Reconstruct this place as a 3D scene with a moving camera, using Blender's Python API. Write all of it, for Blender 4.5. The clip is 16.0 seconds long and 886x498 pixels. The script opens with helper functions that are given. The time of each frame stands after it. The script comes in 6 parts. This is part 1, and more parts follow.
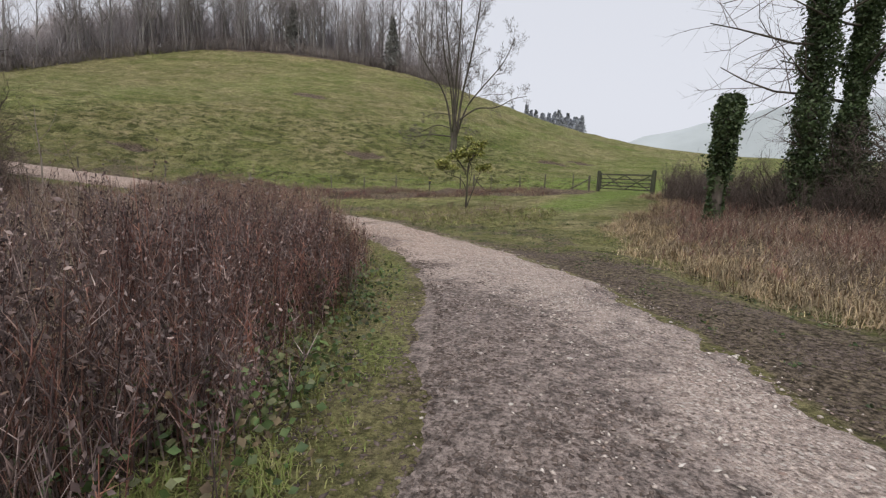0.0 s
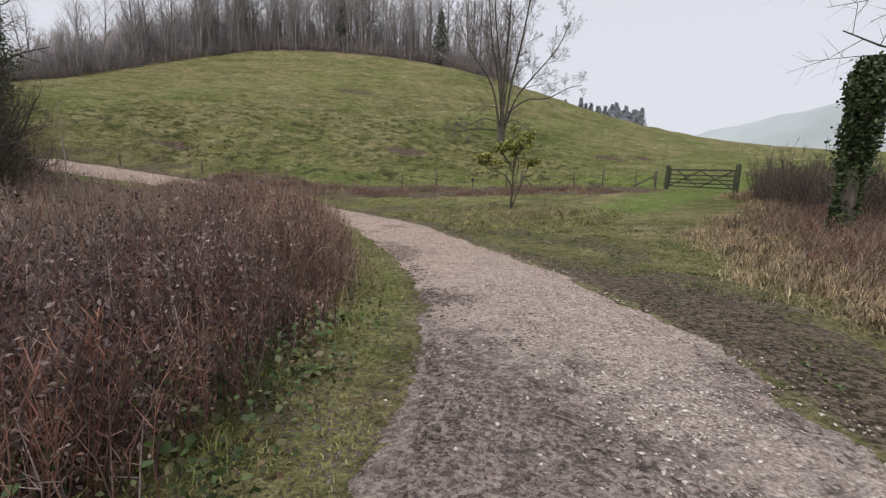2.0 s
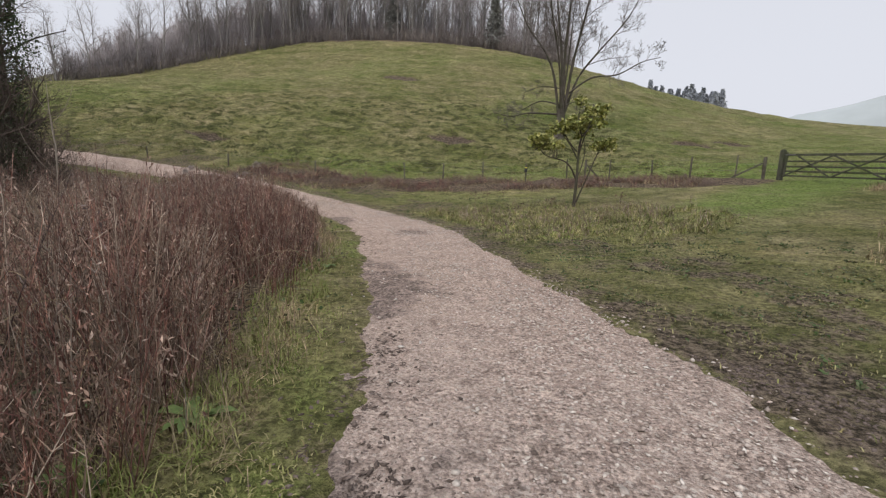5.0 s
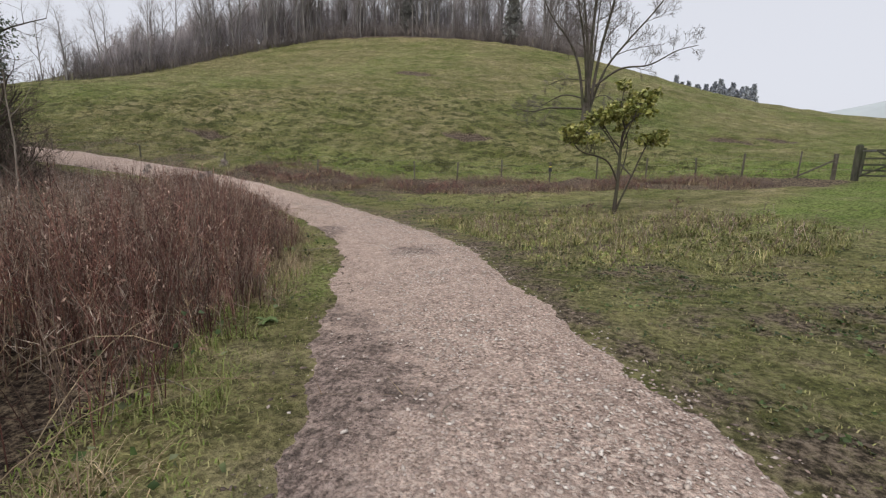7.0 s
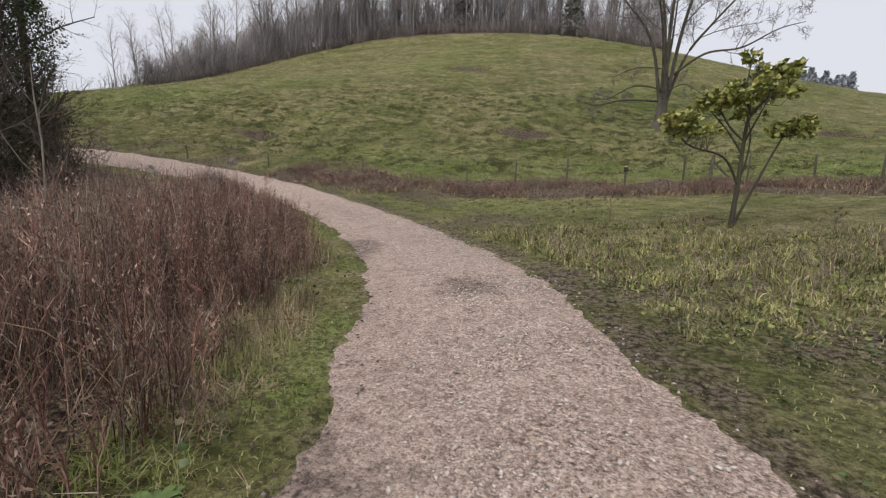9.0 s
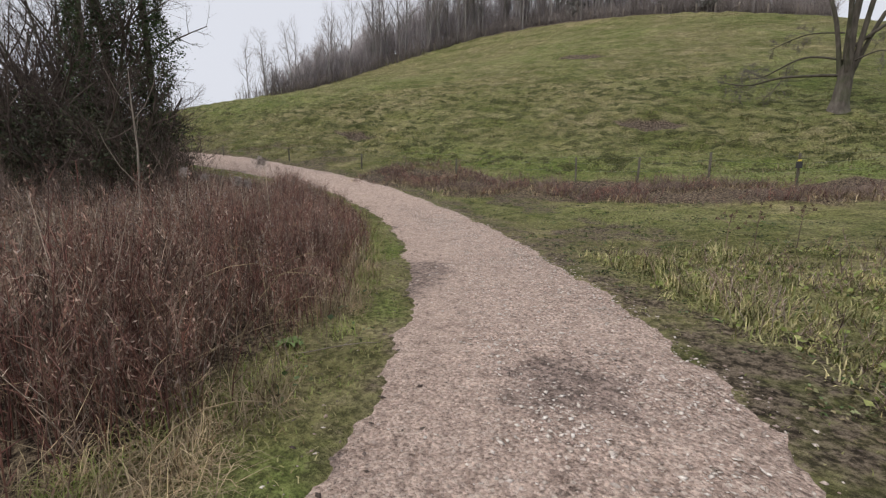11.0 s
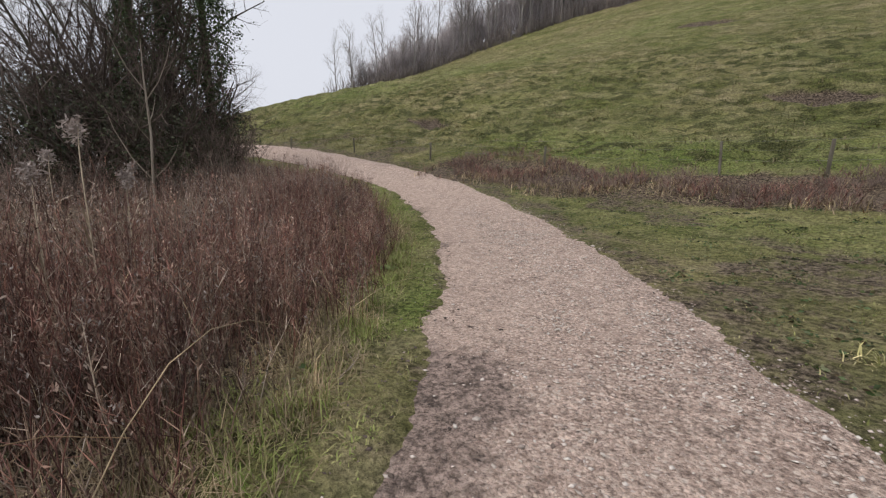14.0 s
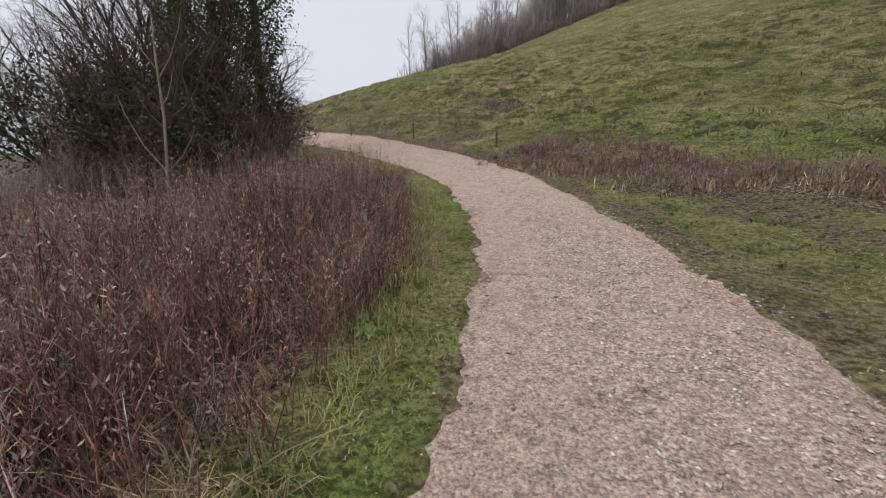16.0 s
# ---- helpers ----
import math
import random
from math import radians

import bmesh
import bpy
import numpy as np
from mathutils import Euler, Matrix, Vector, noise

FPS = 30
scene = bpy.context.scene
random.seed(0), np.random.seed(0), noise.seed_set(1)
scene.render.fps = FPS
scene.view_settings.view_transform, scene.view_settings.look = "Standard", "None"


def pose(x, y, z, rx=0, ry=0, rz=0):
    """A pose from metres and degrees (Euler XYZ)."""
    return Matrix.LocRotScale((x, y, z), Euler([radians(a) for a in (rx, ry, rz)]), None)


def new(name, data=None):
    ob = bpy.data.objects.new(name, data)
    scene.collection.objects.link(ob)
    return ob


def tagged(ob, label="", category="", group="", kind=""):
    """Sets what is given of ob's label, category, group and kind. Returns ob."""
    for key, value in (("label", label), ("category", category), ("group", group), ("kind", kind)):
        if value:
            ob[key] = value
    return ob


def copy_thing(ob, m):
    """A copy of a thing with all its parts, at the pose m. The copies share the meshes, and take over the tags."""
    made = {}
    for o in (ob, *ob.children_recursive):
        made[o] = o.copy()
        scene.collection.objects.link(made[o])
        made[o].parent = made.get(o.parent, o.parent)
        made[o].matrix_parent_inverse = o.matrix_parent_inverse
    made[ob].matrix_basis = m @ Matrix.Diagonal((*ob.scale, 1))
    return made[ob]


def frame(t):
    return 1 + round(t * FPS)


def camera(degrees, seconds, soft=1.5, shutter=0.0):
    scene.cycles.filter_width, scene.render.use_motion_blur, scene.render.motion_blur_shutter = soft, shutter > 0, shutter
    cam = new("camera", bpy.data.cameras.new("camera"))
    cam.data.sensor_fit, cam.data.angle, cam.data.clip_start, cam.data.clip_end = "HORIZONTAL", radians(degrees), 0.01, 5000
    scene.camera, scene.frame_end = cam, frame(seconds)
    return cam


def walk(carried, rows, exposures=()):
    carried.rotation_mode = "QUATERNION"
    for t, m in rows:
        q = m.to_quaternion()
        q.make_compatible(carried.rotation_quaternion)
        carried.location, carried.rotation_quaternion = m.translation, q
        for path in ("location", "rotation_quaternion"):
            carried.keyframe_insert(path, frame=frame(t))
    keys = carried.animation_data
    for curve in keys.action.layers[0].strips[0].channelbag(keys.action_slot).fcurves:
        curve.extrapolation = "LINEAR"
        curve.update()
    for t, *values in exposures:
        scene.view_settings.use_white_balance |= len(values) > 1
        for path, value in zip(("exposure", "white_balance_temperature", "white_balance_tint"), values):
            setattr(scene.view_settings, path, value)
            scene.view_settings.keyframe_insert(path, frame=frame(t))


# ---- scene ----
cam = camera(91.6, 16.0, soft=1.25)
METRES, EYE, TILT, LEAN, TURN = 22.1, 1.5, 0.0, 0.0, 0.0
ROWS = [
    (0.0, 0.0, 0.0, 0.0, 0.25, -7.66, -1.86),
    (0.5, 0.0034, 0.031, -0.0009, 0.54, -7.77, -1.91),
    (1.0, 0.0079, 0.0628, -0.0003, 1.44, -7.81, -1.83),
    (1.5, 0.0148, 0.0931, 0.0011, 3.43, -7.94, -1.88),
    (2.0, 0.0154, 0.1242, 0.0009, 6.7, -8.14, -1.85),
    (2.5, 0.017, 0.1569, 0.0002, 10.34, -8.37, -1.73),
    (3.0, 0.0134, 0.1885, -0.0012, 12.81, -8.76, -1.74),
    (3.5, 0.0169, 0.2226, -0.001, 13.9, -9.01, -1.5),
    (4.0, 0.0173, 0.2533, -0.0013, 13.87, -9.24, -1.59),
    (4.5, 0.0158, 0.2857, -0.0008, 13.8, -9.27, -1.56),
    (7.0, -0.012, 0.4362, 0.0013, 15.93, -9.34, -1.5),
    (7.5, -0.0217, 0.4636, 0.0034, 17.16, -9.36, -1.55),
    (8.0, -0.0333, 0.4918, 0.0036, 18.69, -9.38, -1.48),
    (10.5, -0.0832, 0.6304, 0.005, 32.18, -9.69, -1.08),
    (11.0, -0.0935, 0.6607, 0.0053, 36.48, -9.77, -0.86),
    (11.5, -0.1094, 0.6816, 0.0028, 40.01, -9.98, -0.96),
    (12.0, -0.1252, 0.7097, 0.0021, 42.86, -10.02, -0.72),
    (12.5, -0.1409, 0.7384, 0.0022, 44.48, -10.04, -0.7),
    (13.0, -0.16, 0.7673, 0.0038, 45.37, -10.08, -0.62),
    (13.5, -0.1777, 0.796, 0.004, 46.28, -10.24, -0.6),
    (14.0, -0.2005, 0.8186, 0.0021, 47.93, -10.66, -0.72),
    (14.5, -0.2208, 0.8447, 0.0015, 50.45, -11.15, -0.52),
    (15.0, -0.2418, 0.8676, 0.0009, 53.18, -11.77, -0.54),
    (15.5, -0.2631, 0.8923, 0.0028, 55.76, -12.2, -0.38),
    (16.0, -0.2826, 0.9162, 0.0039, 57.89, -12.41, -0.37),
]
walk(cam, [(t, pose(0, 0, EYE, TILT, LEAN, TURN) @ pose(METRES * x, METRES * y, METRES * z, 90 + pitch, roll, yaw)) for t, x, y, z, yaw, pitch, roll in ROWS])

# ---- world, sun, exposure ----
SUN_ELEVATION, SUN_TURN = radians(58), radians(200)
world = bpy.data.worlds.new("overcast_sky")
scene.world = world
world.use_nodes = True
wn, wl = world.node_tree.nodes, world.node_tree.links
wn.clear()
sky = wn.new("ShaderNodeTexSky")
sky.sky_type, sky.sun_disc, sky.sun_elevation, sky.sun_rotation = "NISHITA", False, SUN_ELEVATION, SUN_TURN
sky.air_density, sky.dust_density = 1.0, 4.0
grey = wn.new("ShaderNodeHueSaturation")
grey.inputs["Saturation"].default_value = 0.22
cloud = wn.new("ShaderNodeMixRGB")
cloud.inputs[0].default_value = 0.8
cloud.inputs[2].default_value = (7.3, 7.5, 8.25, 1)
back = wn.new("ShaderNodeBackground")
back.inputs["Strength"].default_value = 0.105
out = wn.new("ShaderNodeOutputWorld")
wl.new(sky.outputs[0], grey.inputs["Color"])
wl.new(grey.outputs[0], cloud.inputs[1])
wl.new(cloud.outputs[0], back.inputs["Color"])
wl.new(back.outputs[0], out.inputs["Surface"])
sun = new("sun", bpy.data.lights.new("sun", "SUN"))
sun.data.energy, sun.data.angle, sun.data.color = 1.5, radians(50), (1.0, 0.96, 0.91)
sun.rotation_euler = (radians(32), 0, radians(-20))
scene.view_settings.exposure = 0.1

# ---- materials ----


def nodes_of(name):
    m = bpy.data.materials.new(name)
    m.use_nodes = True
    n, l = m.node_tree.nodes, m.node_tree.links
    return m, n, l, n["Principled BSDF"]


def noise_node(n, l, co, scale, detail=4.0, rough=0.6):
    t = n.new("ShaderNodeTexNoise")
    t.inputs["Scale"].default_value, t.inputs["Detail"].default_value, t.inputs["Roughness"].default_value = scale, detail, rough
    l.new(co, t.inputs["Vector"])
    return t.outputs["Fac"]


def ramp_node(n, l, fac, stops):
    r = n.new("ShaderNodeValToRGB")
    e = r.color_ramp.elements
    while len(e) < len(stops):
        e.new(0.5)
    for k, (at, c) in zip(e, stops):
        k.position, k.color = at, (*c, 1)
    l.new(fac, r.inputs[0])
    return r.outputs[0]


def mix_node(n, l, fac, a, b, mode="MIX"):
    x = n.new("ShaderNodeMixRGB")
    x.blend_type = mode
    for sock, v in zip(x.inputs, (fac, a, b)):
        if isinstance(v, (int, float)):
            sock.default_value = v
        elif isinstance(v, tuple):
            sock.default_value = (*v, 1)
        else:
            l.new(v, sock)
    return x.outputs[0]


def math_node(n, l, op, a, b, clamp=False):
    x = n.new("ShaderNodeMath")
    x.operation, x.use_clamp = op, clamp
    for sock, v in zip(x.inputs, (a, b)):
        if isinstance(v, (int, float)):
            sock.default_value = v
        else:
            l.new(v, sock)
    return x.outputs[0]


def bump_node(n, l, b, height, strength, distance):
    x = n.new("ShaderNodeBump")
    x.inputs["Strength"].default_value, x.inputs["Distance"].default_value = strength, distance
    l.new(height, x.inputs["Height"])
    l.new(x.outputs[0], b.inputs["Normal"])


def place_of(n):
    return n.new("ShaderNodeNewGeometry").outputs["Position"]


def pieces(name, cols, rough=0.8, patch=(0.7, 1.3), scale=0.5, grain=25.0, per_object=False, clump=None):
    """Many small pieces: a colour for each island, patches of light and dark, fine grain."""
    m, n, l, b = nodes_of(name)
    g = n.new("ShaderNodeNewGeometry")
    who = n.new("ShaderNodeObjectInfo").outputs["Random"] if per_object else g.outputs["Random Per Island"]
    k = len(cols) - 1
    c = ramp_node(n, l, who, [(i / k, v) for i, v in enumerate(cols)])
    f = noise_node(n, l, g.outputs["Position"], scale, 3)
    p = ramp_node(n, l, f, [(0.3, (patch[0],) * 3), (0.7, (patch[1],) * 3)])
    c = mix_node(n, l, 1.0, c, p, "MULTIPLY")
    if clump:
        mp = n.new("ShaderNodeMapping")
        mp.inputs["Scale"].default_value = (1, 1, 0.22)
        l.new(g.outputs["Position"], mp.inputs["Vector"])
        q = noise_node(n, l, mp.outputs[0], clump, 2, 0.5)
        c = mix_node(n, l, 1.0, c, ramp_node(n, l, q, [(0.34, (0.5, 0.49, 0.5)), (0.5, (0.95,) * 3), (0.66, (1.65, 1.6, 1.55))]), "MULTIPLY")
    f2 = noise_node(n, l, g.outputs["Position"], grain, 3)
    c = mix_node(n, l, 1.0, c, ramp_node(n, l, f2, [(0.3, (0.75,) * 3), (0.7, (1.2,) * 3)]), "MULTIPLY")
    l.new(c, b.inputs["Base Color"])
    b.inputs["Roughness"].default_value = rough
    b.inputs["Specular IOR Level"].default_value = 0.25
    return m


def bark(name, a, b_, c_, scale=6.0, green=0.0):
    m, n, l, b = nodes_of(name)
    co = place_of(n)
    st = n.new("ShaderNodeMapping")
    st.inputs["Scale"].default_value = (1, 1, 0.25)
    l.new(co, st.inputs["Vector"])
    f = noise_node(n, l, st.outputs[0], scale, 6, 0.65)
    c = ramp_node(n, l, f, [(0.3, a), (0.5, b_), (0.72, c_)])
    if green:
        g = noise_node(n, l, co, 1.3, 3)
        c = mix_node(n, l, ramp_node(n, l, g, [(0.45, (0, 0, 0)), (0.65, (green,) * 3)]), c, (0.07, 0.09, 0.035))
    l.new(c, b.inputs["Base Color"])
    b.inputs["Roughness"].default_value = 0.9
    b.inputs["Specular IOR Level"].default_value = 0.2
    bump_node(n, l, b, f, 0.6, 0.03)
    return m


def ground_material():
    m, n, l, b = nodes_of("meadow_ground")
    co = place_of(n)
    at = n.new("ShaderNodeAttribute")
    at.attribute_name = "zone"
    sep = n.new("ShaderNodeSeparateColor")
    l.new(at.outputs["Color"], sep.inputs[0])
    big = noise_node(n, l, co, 0.09, 4)
    mid = noise_node(n, l, co, 0.9, 5, 0.65)
    st = n.new("ShaderNodeMapping")
    st.inputs["Scale"].default_value = (1.0, 1.0, 2.6)
    l.new(co, st.inputs["Vector"])
    tus = noise_node(n, l, st.outputs[0], 2.2, 6, 0.7)
    fine = noise_node(n, l, co, 14.0, 6, 0.78)
    c = ramp_node(n, l, mid, [(0.3, (0.16, 0.155, 0.062)), (0.45, (0.215, 0.198, 0.09)), (0.56, (0.265, 0.235, 0.122)), (0.7, (0.33, 0.285, 0.168))])
    c = mix_node(n, l, ramp_node(n, l, big, [(0.44, (0, 0, 0)), (0.62, (0.6,) * 3)]), c, ramp_node(n, l, mid, [(0.3, (0.12, 0.15, 0.04)), (0.7, (0.205, 0.22, 0.075))]))
    # tussock noise darkens its hollows, shade painted where the bumps give too little
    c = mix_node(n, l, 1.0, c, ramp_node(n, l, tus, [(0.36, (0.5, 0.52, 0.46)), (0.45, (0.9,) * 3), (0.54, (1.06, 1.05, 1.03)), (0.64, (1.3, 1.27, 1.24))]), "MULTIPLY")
    sm = n.new("ShaderNodeMapping")
    sm.inputs["Scale"].default_value = (0.22, 0.34, 0.7)
    l.new(co, sm.inputs["Vector"])
    streak = noise_node(n, l, sm.outputs[0], 1.0, 5, 0.6)
    c = mix_node(n, l, 1.0, c, ramp_node(n, l, streak, [(0.34, (0.66, 0.72, 0.56)), (0.5, (1.0, 1.0, 1.0)), (0.66, (1.25, 1.2, 1.22))]), "MULTIPLY")
    lush = math_node(n, l, "MULTIPLY", sep.outputs[1], ramp_node(n, l, mid, [(0.25, (1, 1, 1)), (0.7, (0.55,) * 3)]))
    c = mix_node(n, l, lush, c, ramp_node(n, l, fine, [(0.42, (0.11, 0.17, 0.032)), (0.58, (0.22, 0.31, 0.072))]))
    lm = n.new("ShaderNodeMapping")
    lm.inputs["Scale"].default_value = (0.85, 1.0, 1.5)
    l.new(co, lm.inputs["Vector"])
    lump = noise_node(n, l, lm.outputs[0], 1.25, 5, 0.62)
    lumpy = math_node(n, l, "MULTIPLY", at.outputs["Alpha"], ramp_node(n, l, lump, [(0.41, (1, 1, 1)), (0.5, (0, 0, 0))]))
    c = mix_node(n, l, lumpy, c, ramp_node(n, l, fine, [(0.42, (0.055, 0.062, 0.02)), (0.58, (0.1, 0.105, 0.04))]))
    lit = ramp_node(n, l, math_node(n, l, "ADD", sep.outputs[2], math_node(n, l, "MULTIPLY", math_node(n, l, "SUBTRACT", mid, 0.5), 1.2)), [(0.35, (0, 0, 0)), (0.65, (1, 1, 1))])
    c = mix_node(n, l, lit, c, ramp_node(n, l, fine, [(0.42, (0.06, 0.043, 0.033)), (0.5, (0.14, 0.103, 0.075)), (0.6, (0.27, 0.21, 0.14))]))
    mudf = math_node(n, l, "ADD", sep.outputs[0], math_node(n, l, "MULTIPLY", math_node(n, l, "SUBTRACT", tus, 0.5), 1.9))
    mudf = ramp_node(n, l, mudf, [(0.36, (0, 0, 0)), (0.7, (0.92,) * 3)])
    c = mix_node(n, l, mudf, c, ramp_node(n, l, fine, [(0.42, (0.06, 0.044, 0.033)), (0.49, (0.13, 0.098, 0.075)), (0.58, (0.205, 0.16, 0.122))]))
    c = mix_node(n, l, 1.0, c, ramp_node(n, l, fine, [(0.41, (0.55,) * 3), (0.49, (0.98,) * 3), (0.59, (1.45,) * 3)]), "MULTIPLY")
    l.new(c, b.inputs["Base Color"])
    b.inputs["Roughness"].default_value = 0.95
    b.inputs["Specular IOR Level"].default_value = 0.15
    h = math_node(n, l, "ADD", math_node(n, l, "MULTIPLY", tus, 3.0), math_node(n, l, "MULTIPLY", fine, 0.5))
    bump_node(n, l, b, h, 1.0, 0.14)
    return m


def path_material():
    m, n, l, b = nodes_of("chalky_flint_path")
    co = place_of(n)
    at = n.new("ShaderNodeAttribute")
    at.attribute_name = "zone"
    sep = n.new("ShaderNodeSeparateColor")
    l.new(at.outputs["Color"], sep.inputs[0])
    big = noise_node(n, l, co, 0.55, 4, 0.6)
    mid = noise_node(n, l, co, 3.5, 5, 0.65)
    fine = noise_node(n, l, co, 38.0, 5, 0.7)
    vo = n.new("ShaderNodeTexVoronoi")
    vo.inputs["Scale"].default_value = 24.0
    l.new(co, vo.inputs["Vector"])
    vo2 = n.new("ShaderNodeTexVoronoi")
    vo2.inputs["Scale"].default_value = 55.0
    l.new(co, vo2.inputs["Vector"])
    c = ramp_node(n, l, mid, [(0.25, (0.33, 0.262, 0.22)), (0.5, (0.455, 0.37, 0.316)), (0.75, (0.56, 0.465, 0.4))])
    c = mix_node(n, l, 1.0, c, ramp_node(n, l, fine, [(0.41, (0.4,) * 3), (0.48, (0.97,) * 3), (0.6, (1.4,) * 3)]), "MULTIPLY")
    peb = ramp_node(n, l, vo2.outputs["Color"], [(0.1, (0.21, 0.155, 0.135)), (0.5, (0.45, 0.355, 0.315)), (0.9, (0.72, 0.63, 0.575))])
    c = mix_node(n, l, 0.5, c, peb)
    crumb = noise_node(n, l, co, 26.0, 4, 0.75)
    stony = math_node(n, l, "MULTIPLY", sep.outputs[1], ramp_node(n, l, noise_node(n, l, co, 1.7, 4, 0.6), [(0.4, (0.1,) * 3), (0.6, (0.85,) * 3)]))
    c = mix_node(n, l, stony, c, mix_node(n, l, 1.0, c, ramp_node(n, l, crumb, [(0.4, (0.28, 0.265, 0.255)), (0.46, (0.9,) * 3), (0.55, (1.1,) * 3), (0.61, (1.45,) * 3)]), "MULTIPLY"))
    blot = noise_node(n, l, co, 8.0, 6, 0.72)
    c = mix_node(n, l, 1.0, c, ramp_node(n, l, blot, [(0.36, (0.66, 0.64, 0.63)), (0.46, (0.95,) * 3), (0.56, (1.05,) * 3), (0.64, (1.16,) * 3)]), "MULTIPLY")
    chip = math_node(n, l, "MULTIPLY", ramp_node(n, l, vo.outputs["Color"], [(0.66, (0, 0, 0)), (0.7, (1, 1, 1))]), ramp_node(n, l, vo.outputs["Distance"], [(0.3, (1, 1, 1)), (0.45, (0, 0, 0))]))
    chip = math_node(n, l, "MULTIPLY", chip, sep.outputs[1])
    c = mix_node(n, l, math_node(n, l, "MULTIPLY", chip, 0.7), c, (0.72, 0.65, 0.59))
    mud = math_node(n, l, "ADD", sep.outputs[0], math_node(n, l, "MULTIPLY", math_node(n, l, "SUBTRACT", big, 0.5), 2.2))
    mud = math_node(n, l, "ADD", mud, math_node(n, l, "MULTIPLY", math_node(n, l, "SUBTRACT", mid, 0.5), 2.2))
    mud = ramp_node(n, l, mud, [(0.35, (0, 0, 0)), (0.8, (0.85,) * 3)])
    slop = ramp_node(n, l, crumb, [(0.41, (0.06, 0.045, 0.04)), (0.48, (0.19, 0.15, 0.133)), (0.59, (0.31, 0.252, 0.226))])
    c = mix_node(n, l, mud, c, mix_node(n, l, 1.0, slop, ramp_node(n, l, blot, [(0.4, (0.45,) * 3), (0.48, (1.0,) * 3), (0.6, (1.4,) * 3)]), "MULTIPLY"))
    c = mix_node(n, l, sep.outputs[2], c, mix_node(n, l, 1.0, c, (1.05, 0.98, 0.93), "MULTIPLY"))
    l.new(c, b.inputs["Base Color"])
    l.new(ramp_node(n, l, mud, [(0.0, (0.92,) * 3), (0.85, (0.72,) * 3)]), b.inputs["Roughness"])
    b.inputs["Specular IOR Level"].default_value = 0.25
    h = math_node(n, l, "ADD", math_node(n, l, "MULTIPLY", mid, 1.6), math_node(n, l, "MULTIPLY", fine, 0.6))
    h = math_node(n, l, "SUBTRACT", h, math_node(n, l, "MULTIPLY", vo2.outputs["Distance"], 0.35))
    bump_node(n, l, b, h, 1.0, 0.045)
    return m


GROUND = ground_material()
PATH = path_material()
RED_STEM = pieces("dark_red_stems", [(0.08, 0.036, 0.032), (0.17, 0.078, 0.062), (0.25, 0.135, 0.1), (0.12, 0.06, 0.05), (0.36, 0.235, 0.19)], 0.75, (0.65, 1.35), 0.7, clump=5.0)
BROWN_STEM = pieces("grey_brown_dead_stems", [(0.105, 0.074, 0.056), (0.27, 0.195, 0.145), (0.16, 0.105, 0.077), (0.3, 0.235, 0.185), (0.46, 0.39, 0.32)], 0.85, (0.7, 1.3), 0.6, clump=5.0)
DEAD_LEAF = pieces("withered_leaves", [(0.055, 0.035, 0.029), (0.13, 0.082, 0.063), (0.19, 0.12, 0.09), (0.09, 0.05, 0.04), (0.23, 0.16, 0.12)], 0.9, (0.7, 1.3), 0.7, clump=6.0)
MAUVE_STEM = pieces("dull_mauve_dead_stems", [(0.06, 0.042, 0.04), (0.15, 0.108, 0.1), (0.09, 0.062, 0.058), (0.22, 0.165, 0.15), (0.33, 0.265, 0.245)], 0.85, (0.6, 1.4), 0.9, clump=6.0)
PLUME = pieces("mauve_brown_seed_plumes", [(0.17, 0.1, 0.078), (0.28, 0.185, 0.145), (0.4, 0.3, 0.24), (0.21, 0.12, 0.095), (0.5, 0.4, 0.33)], 0.95, (0.65, 1.35), 0.7, clump=5.0)
FLUFF = pieces("grey_seed_fluff", [(0.26, 0.215, 0.19), (0.38, 0.33, 0.3), (0.31, 0.26, 0.235)], 0.95)
STRAW = pieces("bleached_straw_grass", [(0.24, 0.185, 0.115), (0.38, 0.305, 0.195), (0.3, 0.235, 0.155), (0.2, 0.13, 0.075), (0.5, 0.42, 0.25)], 0.85, clump=3.0)
GRASS = pieces("green_grass_blades", [(0.17, 0.22, 0.05), (0.25, 0.285, 0.085), (0.36, 0.33, 0.145), (0.19, 0.26, 0.055), (0.28, 0.24, 0.115)], 0.7, (0.75, 1.25), 0.9)
ROUGH_GRASS = pieces("rough_winter_grass", [(0.15, 0.18, 0.05), (0.27, 0.27, 0.1), (0.42, 0.37, 0.19), (0.18, 0.2, 0.06), (0.28, 0.22, 0.11)], 0.8, (0.75, 1.25), 0.5)
TUFT = pieces("rank_tufted_grass", [(0.155, 0.175, 0.055), (0.25, 0.25, 0.095), (0.46, 0.4, 0.22), (0.13, 0.16, 0.045), (0.38, 0.31, 0.175)], 0.8, (0.75, 1.25), 0.5, clump=3.5)
HILL_GRASS = pieces("hill_tussock_grass", [(0.17, 0.17, 0.065), (0.25, 0.225, 0.11), (0.31, 0.265, 0.155), (0.19, 0.19, 0.073)], 0.9, (0.75, 1.25), 0.12)
BRAMBLE = pieces("bramble_leaves", [(0.045, 0.075, 0.024), (0.08, 0.12, 0.042), (0.14, 0.15, 0.075), (0.13, 0.09, 0.055)], 0.5, clump=3.0)
IVY = pieces("dark_ivy_leaves", [(0.034, 0.058, 0.022), (0.058, 0.09, 0.033), (0.1, 0.13, 0.058), (0.042, 0.062, 0.03)], 0.42, (0.7, 1.3), 1.2)
